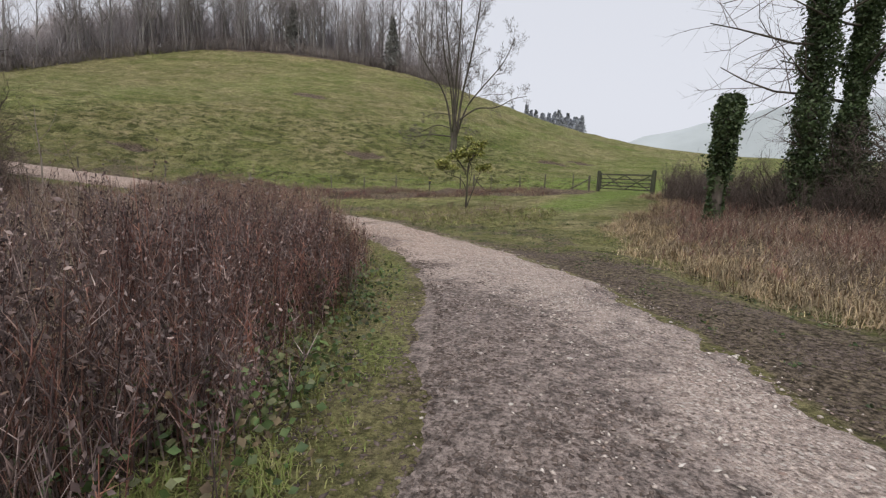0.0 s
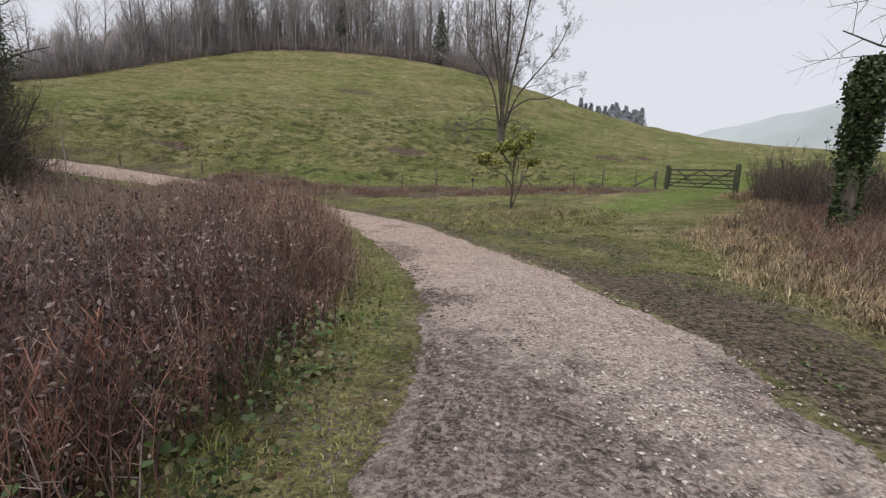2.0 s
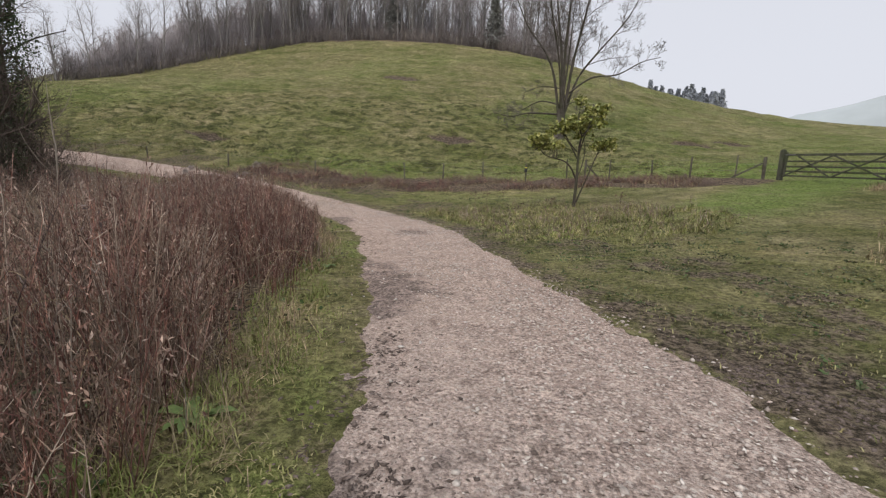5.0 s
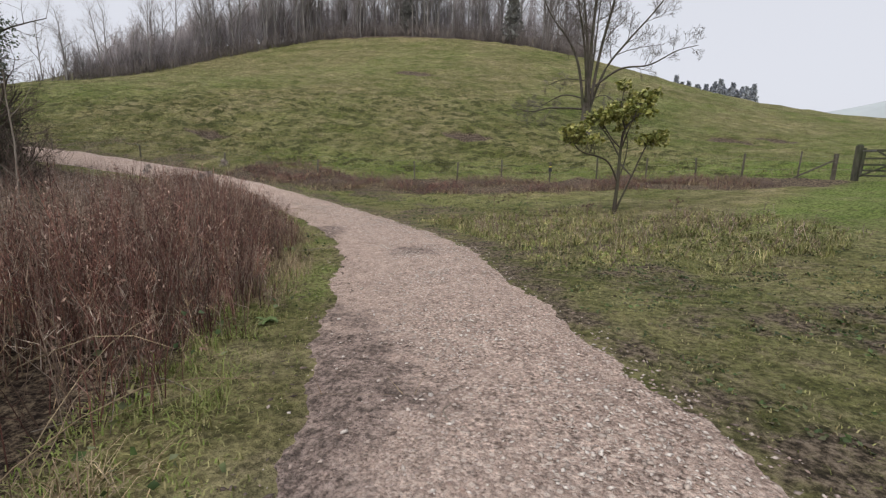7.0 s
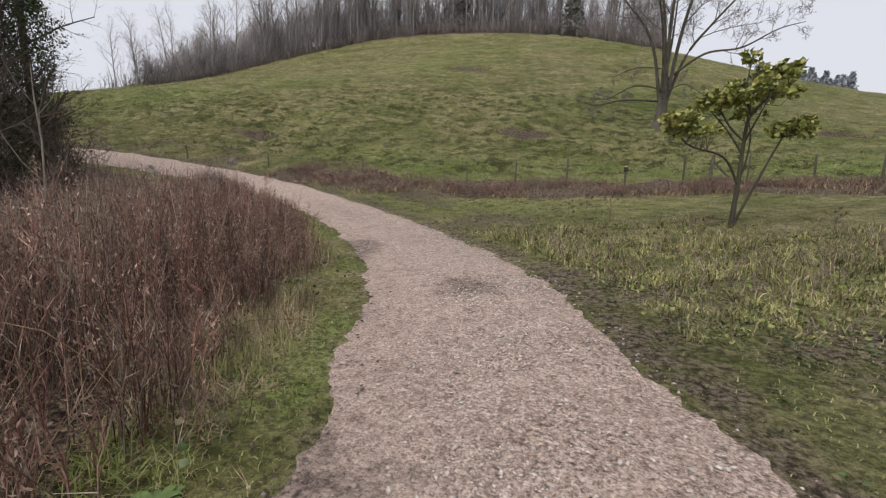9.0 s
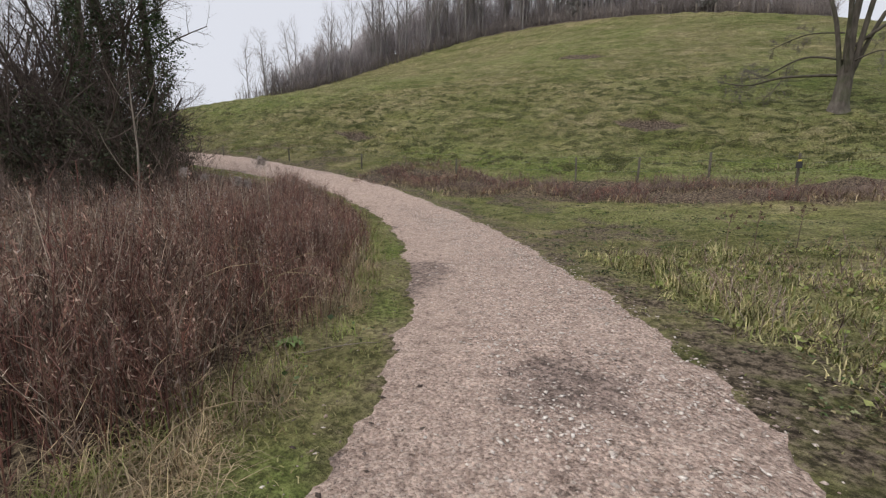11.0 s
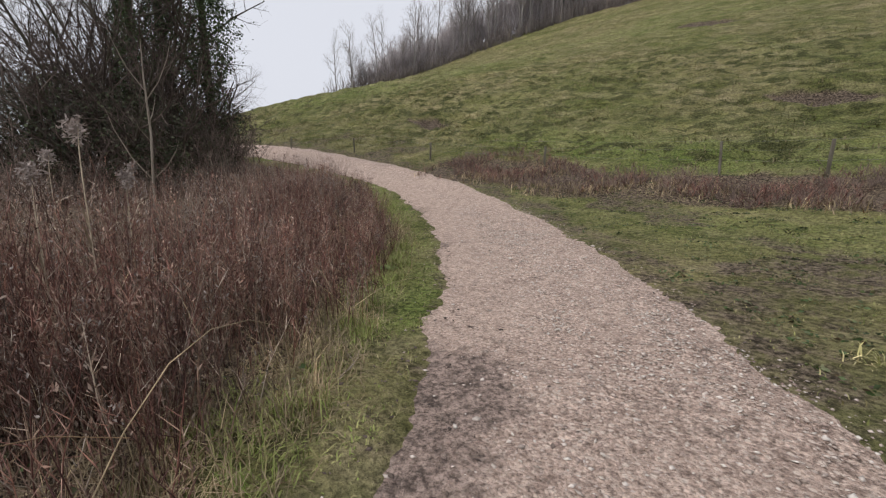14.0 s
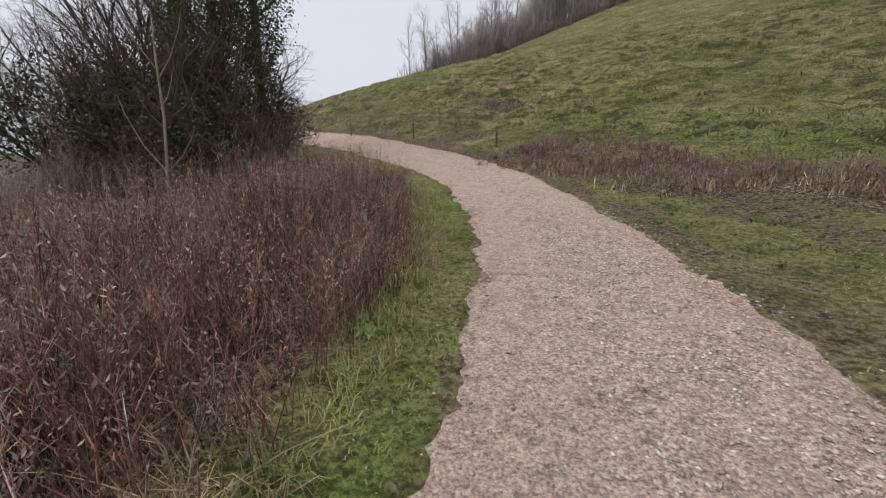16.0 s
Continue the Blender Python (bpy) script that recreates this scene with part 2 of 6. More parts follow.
HOLLY = pieces("yellow_green_leaves", [(0.18, 0.21, 0.05), (0.34, 0.345, 0.095), (0.52, 0.48, 0.18), (0.14, 0.165, 0.042), (0.28, 0.29, 0.08)], 0.45, (0.75, 1.25), 1.5)
EVERGREEN = pieces("evergreen_sprays", [(0.036, 0.048, 0.026), (0.06, 0.075, 0.038), (0.085, 0.092, 0.052), (0.07, 0.062, 0.042)], 0.6, clump=1.5)
PINE = pieces("dull_pine_needles", [(0.19, 0.19, 0.18), (0.25, 0.25, 0.235), (0.22, 0.215, 0.2)], 0.9)
STONE = pieces("pale_flint_stone", [(0.4, 0.31, 0.265), (0.55, 0.45, 0.395), (0.74, 0.66, 0.6), (0.3, 0.215, 0.18), (0.46, 0.35, 0.3)], 0.75, (0.85, 1.15), 2.0, 60.0)
FLAKE = pieces("white_flint_flake", [(0.42, 0.345, 0.295), (0.62, 0.54, 0.475), (0.78, 0.71, 0.645), (0.26, 0.2, 0.168), (0.5, 0.42, 0.36)], 0.65, (0.9, 1.1), 2.0, 60.0)
BARK_GREY = bark("grey_ash_bark", (0.055, 0.047, 0.039), (0.105, 0.09, 0.074), (0.17, 0.148, 0.124), 6.0, 0.35)
BARK_DARK = bark("dark_damp_bark", (0.05, 0.04, 0.033), (0.085, 0.07, 0.058), (0.14, 0.118, 0.097), 6.0, 0.4)
# ridge woodland bark and twigs: colours lightened to put distance haze into them
BARK_WOOD = bark("hazed_wood_bark", (0.17, 0.152, 0.145), (0.26, 0.24, 0.23), (0.38, 0.36, 0.34), 2.0)
TWIG_WOOD = pieces("hazed_wood_twigs", [(0.32, 0.285, 0.285), (0.41, 0.37, 0.373), (0.5, 0.455, 0.46)], 0.95, (0.8, 1.2), 0.1)
TWIG_SHRUB = pieces("hazed_brown_edge_twigs", [(0.15, 0.125, 0.115), (0.22, 0.188, 0.175), (0.28, 0.245, 0.225)], 0.95, (0.7, 1.3), 0.12)
TWIG_DARK = pieces("dark_brown_twigs", [(0.06, 0.046, 0.039), (0.105, 0.08, 0.068), (0.15, 0.115, 0.098)], 0.9, (0.75, 1.25), 0.6)
THICKET = pieces("reddish_brown_thicket_twigs", [(0.12, 0.085, 0.07), (0.19, 0.14, 0.115), (0.26, 0.195, 0.16)], 0.9, (0.7, 1.3), 0.5)
TWIG_GREY = pieces("grey_twigs", [(0.12, 0.103, 0.095), (0.2, 0.172, 0.158)], 0.9, (0.85, 1.15), 0.3)
PALE_BARK = bark("pale_sapling_bark", (0.16, 0.13, 0.1), (0.25, 0.21, 0.17), (0.33, 0.29, 0.24), 9.0)
TIMBER = bark("weathered_green_timber", (0.045, 0.045, 0.034), (0.085, 0.082, 0.062), (0.14, 0.13, 0.105), 9.0, 0.45)
POST_WOOD = bark("old_fence_timber", (0.07, 0.06, 0.045), (0.13, 0.115, 0.09), (0.2, 0.18, 0.145), 9.0, 0.3)
# pale grey-blue paints distance haze onto the skyline conifers
CONIFER = pieces("haze_tinted_conifer", [(0.4, 0.42, 0.46), (0.48, 0.5, 0.54), (0.44, 0.46, 0.5)], 0.95)


def plain(name, col, rough=0.8, metal=0.0, scale=8.0):
    m, n, l, b = nodes_of(name)
    f = noise_node(n, l, place_of(n), scale, 5)
    l.new(ramp_node(n, l, f, [(0.3, tuple(v * 0.82 for v in col)), (0.7, tuple(v * 1.15 for v in col))]), b.inputs["Base Color"])
    b.inputs["Roughness"].default_value, b.inputs["Metallic"].default_value = rough, metal
    return m


WIRE = plain("galvanised_wire", (0.3, 0.3, 0.29), 0.5, 0.8)
STEEL = plain("dull_steel", (0.2, 0.19, 0.18), 0.5, 0.8)
YELLOW = plain("yellow_plastic", (0.75, 0.6, 0.08), 0.5)
BLACK = plain("black_plastic", (0.03, 0.03, 0.03), 0.5)
# mist over the far hillsides is mixed into this pale base colour
MIST_TINT = plain("mist_tinted_far_hillside", (0.4, 0.435, 0.44), 1.0, 0.0, 0.012)

# ---- terrain ----
rng = np.random.default_rng(7)


def smooth(a, b, v):
    u = np.clip((np.asarray(v, float) - a) / (b - a), 0, 1)
    return u * u * (3 - 2 * u)


def land(x, y):
    """Height of the valley floor and of the rounded spur beyond it."""
    x, y = np.asarray(x, float), np.asarray(y, float)
    th = -4.5504
    u = (x + 57.26) * math.cos(th) + (y - 75.05) * math.sin(th)
    v = -(x + 57.26) * math.sin(th) + (y - 75.05) * math.cos(th)
    r = np.sqrt((u / 46.24) ** 2 + (v / 73.88) ** 2 + 1e-9)
    h = 10.31 * np.exp(-np.clip(r, 0, 30) ** 4.944)
    h = h + 20.58 * np.exp(-((x + 67.84) / 96.7) ** 2 - ((y - 103.8) / 35.51) ** 2)
    q = np.hypot(x, y - 20)
    k = np.where(q > 90, (90 + 40 * np.tanh((q - 90) / 40)) / np.maximum(q, 1), 1)
    foot = 0.0756 * x * k + 0.058 * (20 + (y - 20) * k) - 1.0351
    return h + 0.158 * np.log1p(np.exp(np.clip(foot / 0.158, -40, 40)))


# the line of the path: x, y, half width
WAY = [(1.1, -14, 1.6), (1.2, -5, 1.6), (1.2, 0, 1.6), (1.25, 3, 1.62), (1.25, 5.5, 1.62), (0.95, 7.8, 1.58), (0.4, 9.9, 1.45), (-0.75, 12.5, 1.35), (-2.05, 15.2, 1.3), (-3.35, 17.75, 1.38), (-5.15, 20.1, 1.32),
       (-7.6, 22.65, 1.3), (-10.3, 24.9, 1.35), (-13.8, 27.0, 1.35), (-18.7, 28.75, 1.2), (-27.6, 29.25, 0.95), (-36, 28.6, 0.95), (-48, 26.5, 0.95), (-62, 22, 0.95)]


def spline(points, per=24):
    p = np.array([points[0], *points, points[-1]], float)
    got = []
    for i in range(1, len(p) - 2):
        a, b, c, d = p[i - 1:i + 3]
        t = np.linspace(0, 1, per, endpoint=False)[:, None]
        got.append(0.5 * (2 * b + (c - a) * t + (2 * a - 5 * b + 4 * c - d) * t * t + (3 * b - a - 3 * c + d) * t ** 3))
    return np.vstack(got + [p[-1:]])


LINE = spline(WAY)
TANGENT = np.gradient(LINE[:, :2], axis=0)
TANGENT /= np.linalg.norm(TANGENT, axis=1)[:, None]
RIGHT = np.stack([TANGENT[:, 1], -TANGENT[:, 0]], 1)


def line_field(x0, x1, nx, y0, y1, ny):
    """Signed distance from the path's middle line and its half width there, on a fine grid."""
    gx, gy = np.meshgrid(np.linspace(x0, x1, nx), np.linspace(y0, y1, ny))
    q = np.stack([gx.ravel(), gy.ravel()], 1)
    dist, wide = np.empty(len(q)), np.empty(len(q))
    lx, ly = LINE[:, 0].astype(np.float32), LINE[:, 1].astype(np.float32)
    for s in range(0, len(q), 8000):
        c = q[s:s + 8000].astype(np.float32)
        dd = (c[:, :1] - lx) ** 2 + (c[:, 1:] - ly) ** 2
        i = dd.argmin(1)
        off = q[s:s + 8000] - LINE[i, :2]
        dist[s:s + 8000] = np.linalg.norm(off, axis=1) * np.where((off * RIGHT[i]).sum(1) < 0, -1, 1)
        wide[s:s + 8000] = LINE[i, 2]
    return dist.reshape(ny, nx), wide.reshape(ny, nx)


BOX = (-66.0, 30.0, 481, -20.0, 60.0, 401)
DIST, WIDE = line_field(*BOX)


def off_path(x, y):
    """Metres beyond the path's left (negative) or right (positive) edge, 0 on it, and the signed distance from its middle line."""
    x0, x1, nx, y0, y1, ny = BOX
    u = np.clip((np.ravel(x) - x0) / (x1 - x0) * (nx - 1), 0, nx - 1.001)
    v = np.clip((np.ravel(y) - y0) / (y1 - y0) * (ny - 1), 0, ny - 1.001)
    i, j = u.astype(int), v.astype(int)
    u, v = u - i, v - j

    def pick(g):
        return (g[j, i] * (1 - u) + g[j, i + 1] * u) * (1 - v) + (g[j + 1, i] * (1 - u) + g[j + 1, i + 1] * u) * v

    d = pick(DIST)
    return np.sign(d) * np.maximum(np.abs(d) - pick(WIDE), 0), d


def wobble(x, y, scale, seed=0.0):
    """Cheap smooth noise, about -1 to 1."""
    a = np.sin(x * scale + 1.7 * np.sin(y * scale * 0.8 + seed)) + np.sin(y * scale * 1.13 + 1.9 * np.sin(x * scale * 0.71 + seed * 2.1))
    b = np.sin((x + y) * scale * 2.3 + seed) * np.sin((x - y) * scale * 1.9 + 2 + seed)
    return 0.38 * a + 0.3 * b


FENCE = [(-46, 27.6), (-32.2, 30.0), (-20.4, 31.8), (-14, 32.7), (-8.6, 33.0), (-3.8, 33.7), (0, 34.2), (5.9, 34.0), (9.5, 32.6), (11.1, 31.6)]
BAND = [(-17.5, 31.4), (-12, 31.2), (-6, 31.6), (0, 32.3), (6.5, 32.3), (9, 31.4)]
DRY_Y, DRY_X = [2, 5, 7, 11, 16, 20, 24], [5.6, 5.3, 4.7, 4.7, 6.2, 9.0, 11.5]
TRACK = [(1.2, 14), (3.4, 18.5), (6.5, 23.5), (10, 28), (13, 30.2), (18, 36)]
# small bare scrapes on the hillside: x, y and their half sizes
SCRAPES = ((-7.9, 43.2, 2.0, 0.6), (-18.6, 60.5, 2.4, 0.7), (12, 50, 1.8, 0.5), (16, 52, 1.8, 0.45), (-26, 36.2, 1.8, 0.4))


def rough_foot(x, y):
    """How lumpy the grass is: most along the foot of the hill, fading upwards."""
    up = y - np.interp(x, [p[0] for p in FENCE], [p[1] for p in FENCE])
    return smooth(0.5, 3.0, up) * (1 - smooth(9, 26, up)) * (0.45 + 0.55 * smooth(-0.3, 0.5, wobble(x * 0.6, y, 0.35, 2))) * (1 - smooth(0, 14, x)) + 0.3 * smooth(0.5, 3.0, up) * (1 - smooth(5, 14, up)) * smooth(-4, 4, x)


def surface(x, y):
    """Ground under the plants, with its small unevenness and the shallow bed of the path."""
    x, y = np.ravel(np.asarray(x, float)), np.ravel(np.asarray(y, float))
    e, d = off_path(x, y)
    z = land(x, y)
    far = smooth(0.2, 2.0, np.abs(e))
    z = z + far * (0.035 * wobble(x, y, 2.6) + 0.05 * wobble(x, y, 0.9, 1.0)) + far * smooth(29, 35, y) * (0.15 * wobble(x, y, 1.1, 2.0) + 0.08 * wobble(x * 0.7, y, 2.4, 5.0))
    z = z + 0.012 * wobble(x, y, 6.0, 3.0) + 0.24 * rough_foot(x, y) * (wobble(x * 0.8, y, 2.3, 4.0) + 0.5 * wobble(x, y * 1.2, 4.9, 6.0))
    for sx, sy, rx, ry in SCRAPES:
        z = z - 0.3 * np.exp(-((x - sx) / rx) ** 2 - ((y - sy) / ry) ** 2) + 0.3 * np.exp(-((x - sx) / rx) ** 2 - ((y - sy - 2.0 * ry) / ry) ** 2)
    return z - 0.055 * smooth(0.0, 0.45, 1.32 - np.abs(d))


def fast_mesh(name, verts, faces, materials, smooth_shade=False, which=None):
    """verts (n, 3); faces (m, 3) or (m, 4)."""
    me = bpy.data.meshes.new(name)
    verts, faces = np.asarray(verts, np.float32), np.asarray(faces, np.int32)
    k = faces.shape[1]
    me.vertices.add(len(verts))
    me.vertices.foreach_set("co", verts.ravel())
    me.loops.add(faces.size)
    me.loops.foreach_set("vertex_index", faces.ravel())
    me.polygons.add(len(faces))
    me.polygons.foreach_set("loop_start", np.arange(0, faces.size, k, dtype=np.int32))
    if smooth_shade:
        me.polygons.foreach_set("use_smooth", np.ones(len(faces), bool))
    for m in materials:
        me.materials.append(m)
    if which is not None:
        me.polygons.foreach_set("material_index", np.asarray(which, np.int32))
    me.update(calc_edges=True)
    return me


def set_zone(me, rgb):
    at = me.color_attributes.new("zone", "FLOAT_COLOR", "POINT")
    at.data.foreach_set("color", np.hstack([np.clip(rgb, 0, 1), np.ones((len(rgb), 4 - rgb.shape[1]))]).astype(np.float32).ravel())


def grid_faces(nx, ny):
    i = np.arange(nx * ny).reshape(ny, nx)
    return np.stack([i[:-1, :-1], i[:-1, 1:], i[1:, 1:], i[1:, :-1]], -1).reshape(-1, 4)


def paced(knots):
    """Grid lines whose spacing glides between the given spacings (place, spacing from there on)."""
    got = [knots[0][0]]
    at, gap = [math.asinh(k[0]) for k in knots[:-1]], [math.log(k[1]) for k in knots[:-1]]
    while got[-1] < knots[-1][0]:
        got.append(got[-1] + math.exp(float(np.interp(math.asinh(got[-1]), at, gap))))
    return np.array(got)


def near_line(x, y, pts):
    """Distance to a chain of points."""
    best = np.full(len(x), 1e9)
    for (ax, ay), (bx, by) in zip(pts[:-1], pts[1:]):
        vx, vy = bx - ax, by - ay
        t = np.clip(((x - ax) * vx + (y - ay) * vy) / (vx * vx + vy * vy), 0, 1)
        best = np.minimum(best, np.hypot(x - ax - t * vx, y - ay - t * vy))
    return best


SHEET = []


def make_ground():
    gx, gy = paced(((-1500, 60), (-120, 3), (-50, 0.34), (-16, 0.16), (-6, 0.13), (6, 0.15), (16, 0.4), (30, 2), (120, 60), (1500, 0))), paced(((-1500, 60), (-60, 3), (-3, 0.16), (28, 0.2), (46, 0.32), (64, 0.8), (95, 3), (160, 60), (1500, 0)))
    x, y = [a.ravel() for a in np.meshgrid(gx, gy)]
    z = surface(x, y)
    SHEET.extend([gx, gy, z.reshape(len(gy), len(gx))])
    me = fast_mesh("ground", np.stack([x, y, z], 1), grid_faces(len(gx), len(gy)), [GROUND], True)
    e, d = off_path(x, y)
    right = np.where(e > 0, e, 99)
    left = np.where(e < 0, -e, 99)
    mud = (1 - smooth(0.0, 0.5, np.abs(e))) * np.where(e < 0, 0.38, 0.4)
    mud = np.maximum(mud, (1 - smooth(0.8, 3.2, right + 0.5 * wobble(x, y, 0.9))) * (1 - smooth(9, 17, y)) * 0.85)
    mud = np.maximum(mud, (1 - smooth(0.3, 1.5, right + 0.4 * wobble(x, y, 1.3, 5))) * 0.6)
    mud = np.maximum(mud, (1 - smooth(0.4, 1.6, near_line(x, y, TRACK))) * 0.4 * (1 - smooth(20, 29, y)))
    mud = np.maximum(mud, (1 - smooth(0.25, 0.8, right + 0.25 * wobble(x, y, 1.9, 5))) * smooth(13.5, 15.5, y) * (1 - smooth(19, 21.5, y)) * 0.68)
    mud = np.maximum(mud, 0.62 * (1 - smooth(2.5, 5.0, right)) * smooth(-0.05, 0.5, wobble(x, y, 0.75, 9) + 0.35 * wobble(x, y, 2.4, 4)))
    bare = 0 * mud
    for sx, sy, rx, ry in SCRAPES:
        bare = np.maximum(bare, 1.4 * np.exp(-((x - sx) / rx) ** 2 - ((y - sy) / ry) ** 2))
    lush = 0.6 * (1 - smooth(0.3, 0.9, left + 0.25 * wobble(x, y, 2.2))) * smooth(-0.3, 0.5, wobble(x, y, 1.3, 7))
    lush = np.maximum(lush, 1.1 * np.exp(-((x - 12) / 9) ** 2 - ((y - 37) / 5.5) ** 2))
    lush = np.maximum(lush, 0.6 * np.exp(-((x - 1) / 12) ** 2 - ((y - 36) / 2.5) ** 2))
    lush = np.maximum(lush, 0.5 * np.exp(-((x + 12) / 9) ** 2 - ((y - 35.5) / 2.2) ** 2))
    lush = np.maximum(lush, 0.9 * (1 - smooth(0.8, 2.8, near_line(x, y, TRACK))) * smooth(17, 24, y))
    lush = np.maximum(lush, 0.3 * np.exp(-((x + 5) / 5) ** 2 - ((y - 27.5) / 2.0) ** 2))
    lush = np.maximum(lush, 0.55 * np.exp(-((x - 40) / 30) ** 2 - ((y - 45) / 16) ** 2))
    on_hill = smooth(34, 37, y) * (1 - smooth(75, 88, y))
    lush = np.maximum(lush, 0.3 * on_hill * smooth(0.05, 0.7, wobble(x, y, 0.13, 3)))
    lush = np.maximum(lush, 0.4 * on_hill * smooth(0.1, 0.7, wobble(x * 0.6, y * 1.4, 0.4, 1)) * smooth(-20, -2, x))
    litter = smooth(0.7, 1.4, left) * (left < 60) * (1 - smooth(26, 30, y)) * 0.95
    litter = np.maximum(litter, 0.95 * (1 - smooth(0.9, 2.7, near_line(x, y, BAND) + 0.5 * wobble(x, y, 1.1, 3))))
    litter = np.maximum(litter, 0.9 * smooth(0.0, 1.2, x - np.interp(y, DRY_Y, DRY_X)) * (1 - smooth(25, 28, y)) * (1 - smooth(24, 30, x)))
    litter, mud = np.maximum(litter, bare), np.maximum(mud, bare)
    litter = np.maximum(litter, 0.9 * smooth(0, 3, y - 88) * (x < 4))
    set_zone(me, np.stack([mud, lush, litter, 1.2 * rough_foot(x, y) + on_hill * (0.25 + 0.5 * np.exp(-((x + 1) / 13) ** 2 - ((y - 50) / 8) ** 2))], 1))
    return tagged(new("ground", me), "olive winter grass and muddy ground on a rounded hillside", "ground", kind="structure")


make_ground()


def sheet(x, y):
    """Height of the ground as built, between its grid lines."""
    gx, gy, gz = SHEET
    x, y = np.ravel(np.asarray(x, float)), np.ravel(np.asarray(y, float))
    i = np.clip(np.searchsorted(gx, x) - 1, 0, len(gx) - 2)
    j = np.clip(np.searchsorted(gy, y) - 1, 0, len(gy) - 2)
    u, v = (x - gx[i]) / (gx[i + 1] - gx[i]), (y - gy[j]) / (gy[j + 1] - gy[j])
    return (gz[j, i] * (1 - u) + gz[j, i + 1] * u) * (1 - v) + (gz[j + 1, i] * (1 - u) + gz[j + 1, i + 1] * u) * v


def make_path():
    seg = np.linalg.norm(np.diff(LINE[:, :2], axis=0), axis=1)
    at = np.concatenate([[0], np.cumsum(seg)])
    s = np.concatenate([np.arange(8, 46, 0.07), np.arange(46, at[-1], 0.3)])
    cx, cy, hw = [np.interp(s, at, LINE[:, k]) for k in range(3)]
    rx, ry = [np.interp(s, at, RIGHT[:, k]) for k in range(2)]
    u = np.linspace(-1, 1, 61)
    d = u[None, :] * (hw[:, None] + 0.45)
    x, y = cx[:, None] + rx[:, None] * d, cy[:, None] + ry[:, None] * d
    edge = np.abs(d) - hw[:, None] + 0.13 * wobble(x, y, 2.1, 4) + 0.055 * wobble(x, y, 7.0, 5) + 0.035 * wobble(x, y, 19.0, 2)
    z = land(x, y) + 0.016 + 0.02 * (1 - (d / 1.8) ** 2) - 0.065 * smooth(-0.55, 0.4, edge)
    z = z + 0.007 * wobble(x, y, 5, 6) + 0.005 * wobble(x, y, 17, 7) + 0.012 * wobble(x, y, 1.6, 8) + 0.004 * wobble(x, y, 31, 1)
    me = fast_mesh("path", np.stack([x.ravel(), y.ravel(), z.ravel()], 1), grid_faces(61, len(s)), [PATH], True)
    x, y, d = x.ravel(), y.ravel(), d.ravel()
    e = edge.ravel()
    mud = 0.5 * (1 - smooth(4, 12, y)) * (1 - smooth(-0.2, 0.9, d)) + 0.4 * (1 - smooth(4, 10, y)) + 0.75 * smooth(-0.4, 0.12, e) * np.where(d < 0, 0.6, 0.35)
    for mx, my, r, a in ((-2.1, 12.9, 0.55, 1.0), (-1.75, 12.2, 0.5, 0.9), (-2.3, 13.5, 0.45, 0.8), (-1.45, 11.5, 0.45, 0.7), (-3.0, 17.5, 0.5, 0.8), (-6.2, 19.75, 0.5, 1.1), (-6.55, 20.15, 0.4, 0.8), (-5.85, 19.2, 0.4, 0.7), (0.1, 5, 0.9, 0.6), (-0.5, 8.2, 0.6, 0.45), (0.9, 3.4, 0.6, 0.4), (2.7, 6.4, 0.5, 0.6)):
        mud = mud + a * np.exp(-((x - mx) ** 2 + (y - my) ** 2) / r ** 2)
    chips = smooth(-1.0, 0.1, d) * 0.9 + 0.2
    set_zone(me, np.stack([mud, chips, smooth(6, 14, y)], 1))
    return tagged(new("path", me), "pinkish grey flint and chalk footpath with muddy patches", "path", kind="structure")


path = make_path()


def on_path(x, y):
    e, d = off_path(x, y)
    return land(x, y) + 0.016 + 0.02 * (1 - (d / 1.8) ** 2) + 0.007 * wobble(x, y, 5, 6) + 0.005 * wobble(x, y, 17, 7) + 0.012 * wobble(x, y, 1.6, 8) + 0.004 * wobble(x, y, 31, 1)


# ---- helpers for things ----


def part(name, data, parent, label=""):
    ob = new(name, data)
    ob.parent = parent
    return tagged(ob, label)


def thing(name, at, label, category, group="", kind=""):
    ob = new(name)
    ob.matrix_basis = Matrix.Translation(at)
    return tagged(ob, label, category, group, kind)


def height(x, y):
    return float(sheet([x], [y])[0])


class Tubes:
    """Gathers tapered tubes into one mesh."""

    def __init__(self):
        self.v, self.f, self.n = [], [], 0

    def add(self, pts, radii, sides=3):
        pts = np.asarray(pts, float)
        t = np.gradient(pts, axis=0)
        t /= np.linalg.norm(t, axis=1)[:, None] + 1e-9
        up = np.where(np.abs(t[:, 2:3]) > 0.9, np.array([[1.0, 0, 0]]), np.array([[0, 0, 1.0]]))
        a = np.cross(t, up)
        a /= np.linalg.norm(a, axis=1)[:, None] + 1e-9
        b = np.cross(t, a)
        w = np.arange(sides) * 2 * math.pi / sides
        ring = pts[:, None, :] + np.asarray(radii)[:, None, None] * (np.cos(w)[None, :, None] * a[:, None, :] + np.sin(w)[None, :, None] * b[:, None, :])
        k = len(pts)
        i = np.arange(k * sides).reshape(k, sides) + self.n
        j = np.roll(i, -1, axis=1)
        self.f.append(np.stack([i[:-1], j[:-1], j[1:], i[1:]], -1).reshape(-1, 4))
        self.v.append(ring.reshape(-1, 3))
        self.n += k * sides

    def mesh(self, name, mat, smooth_shade=True):
        return fast_mesh(name, np.vstack(self.v), np.vstack(self.f), [mat], smooth_shade)


def unit(v):
    return v / (np.linalg.norm(v) + 1e-9)


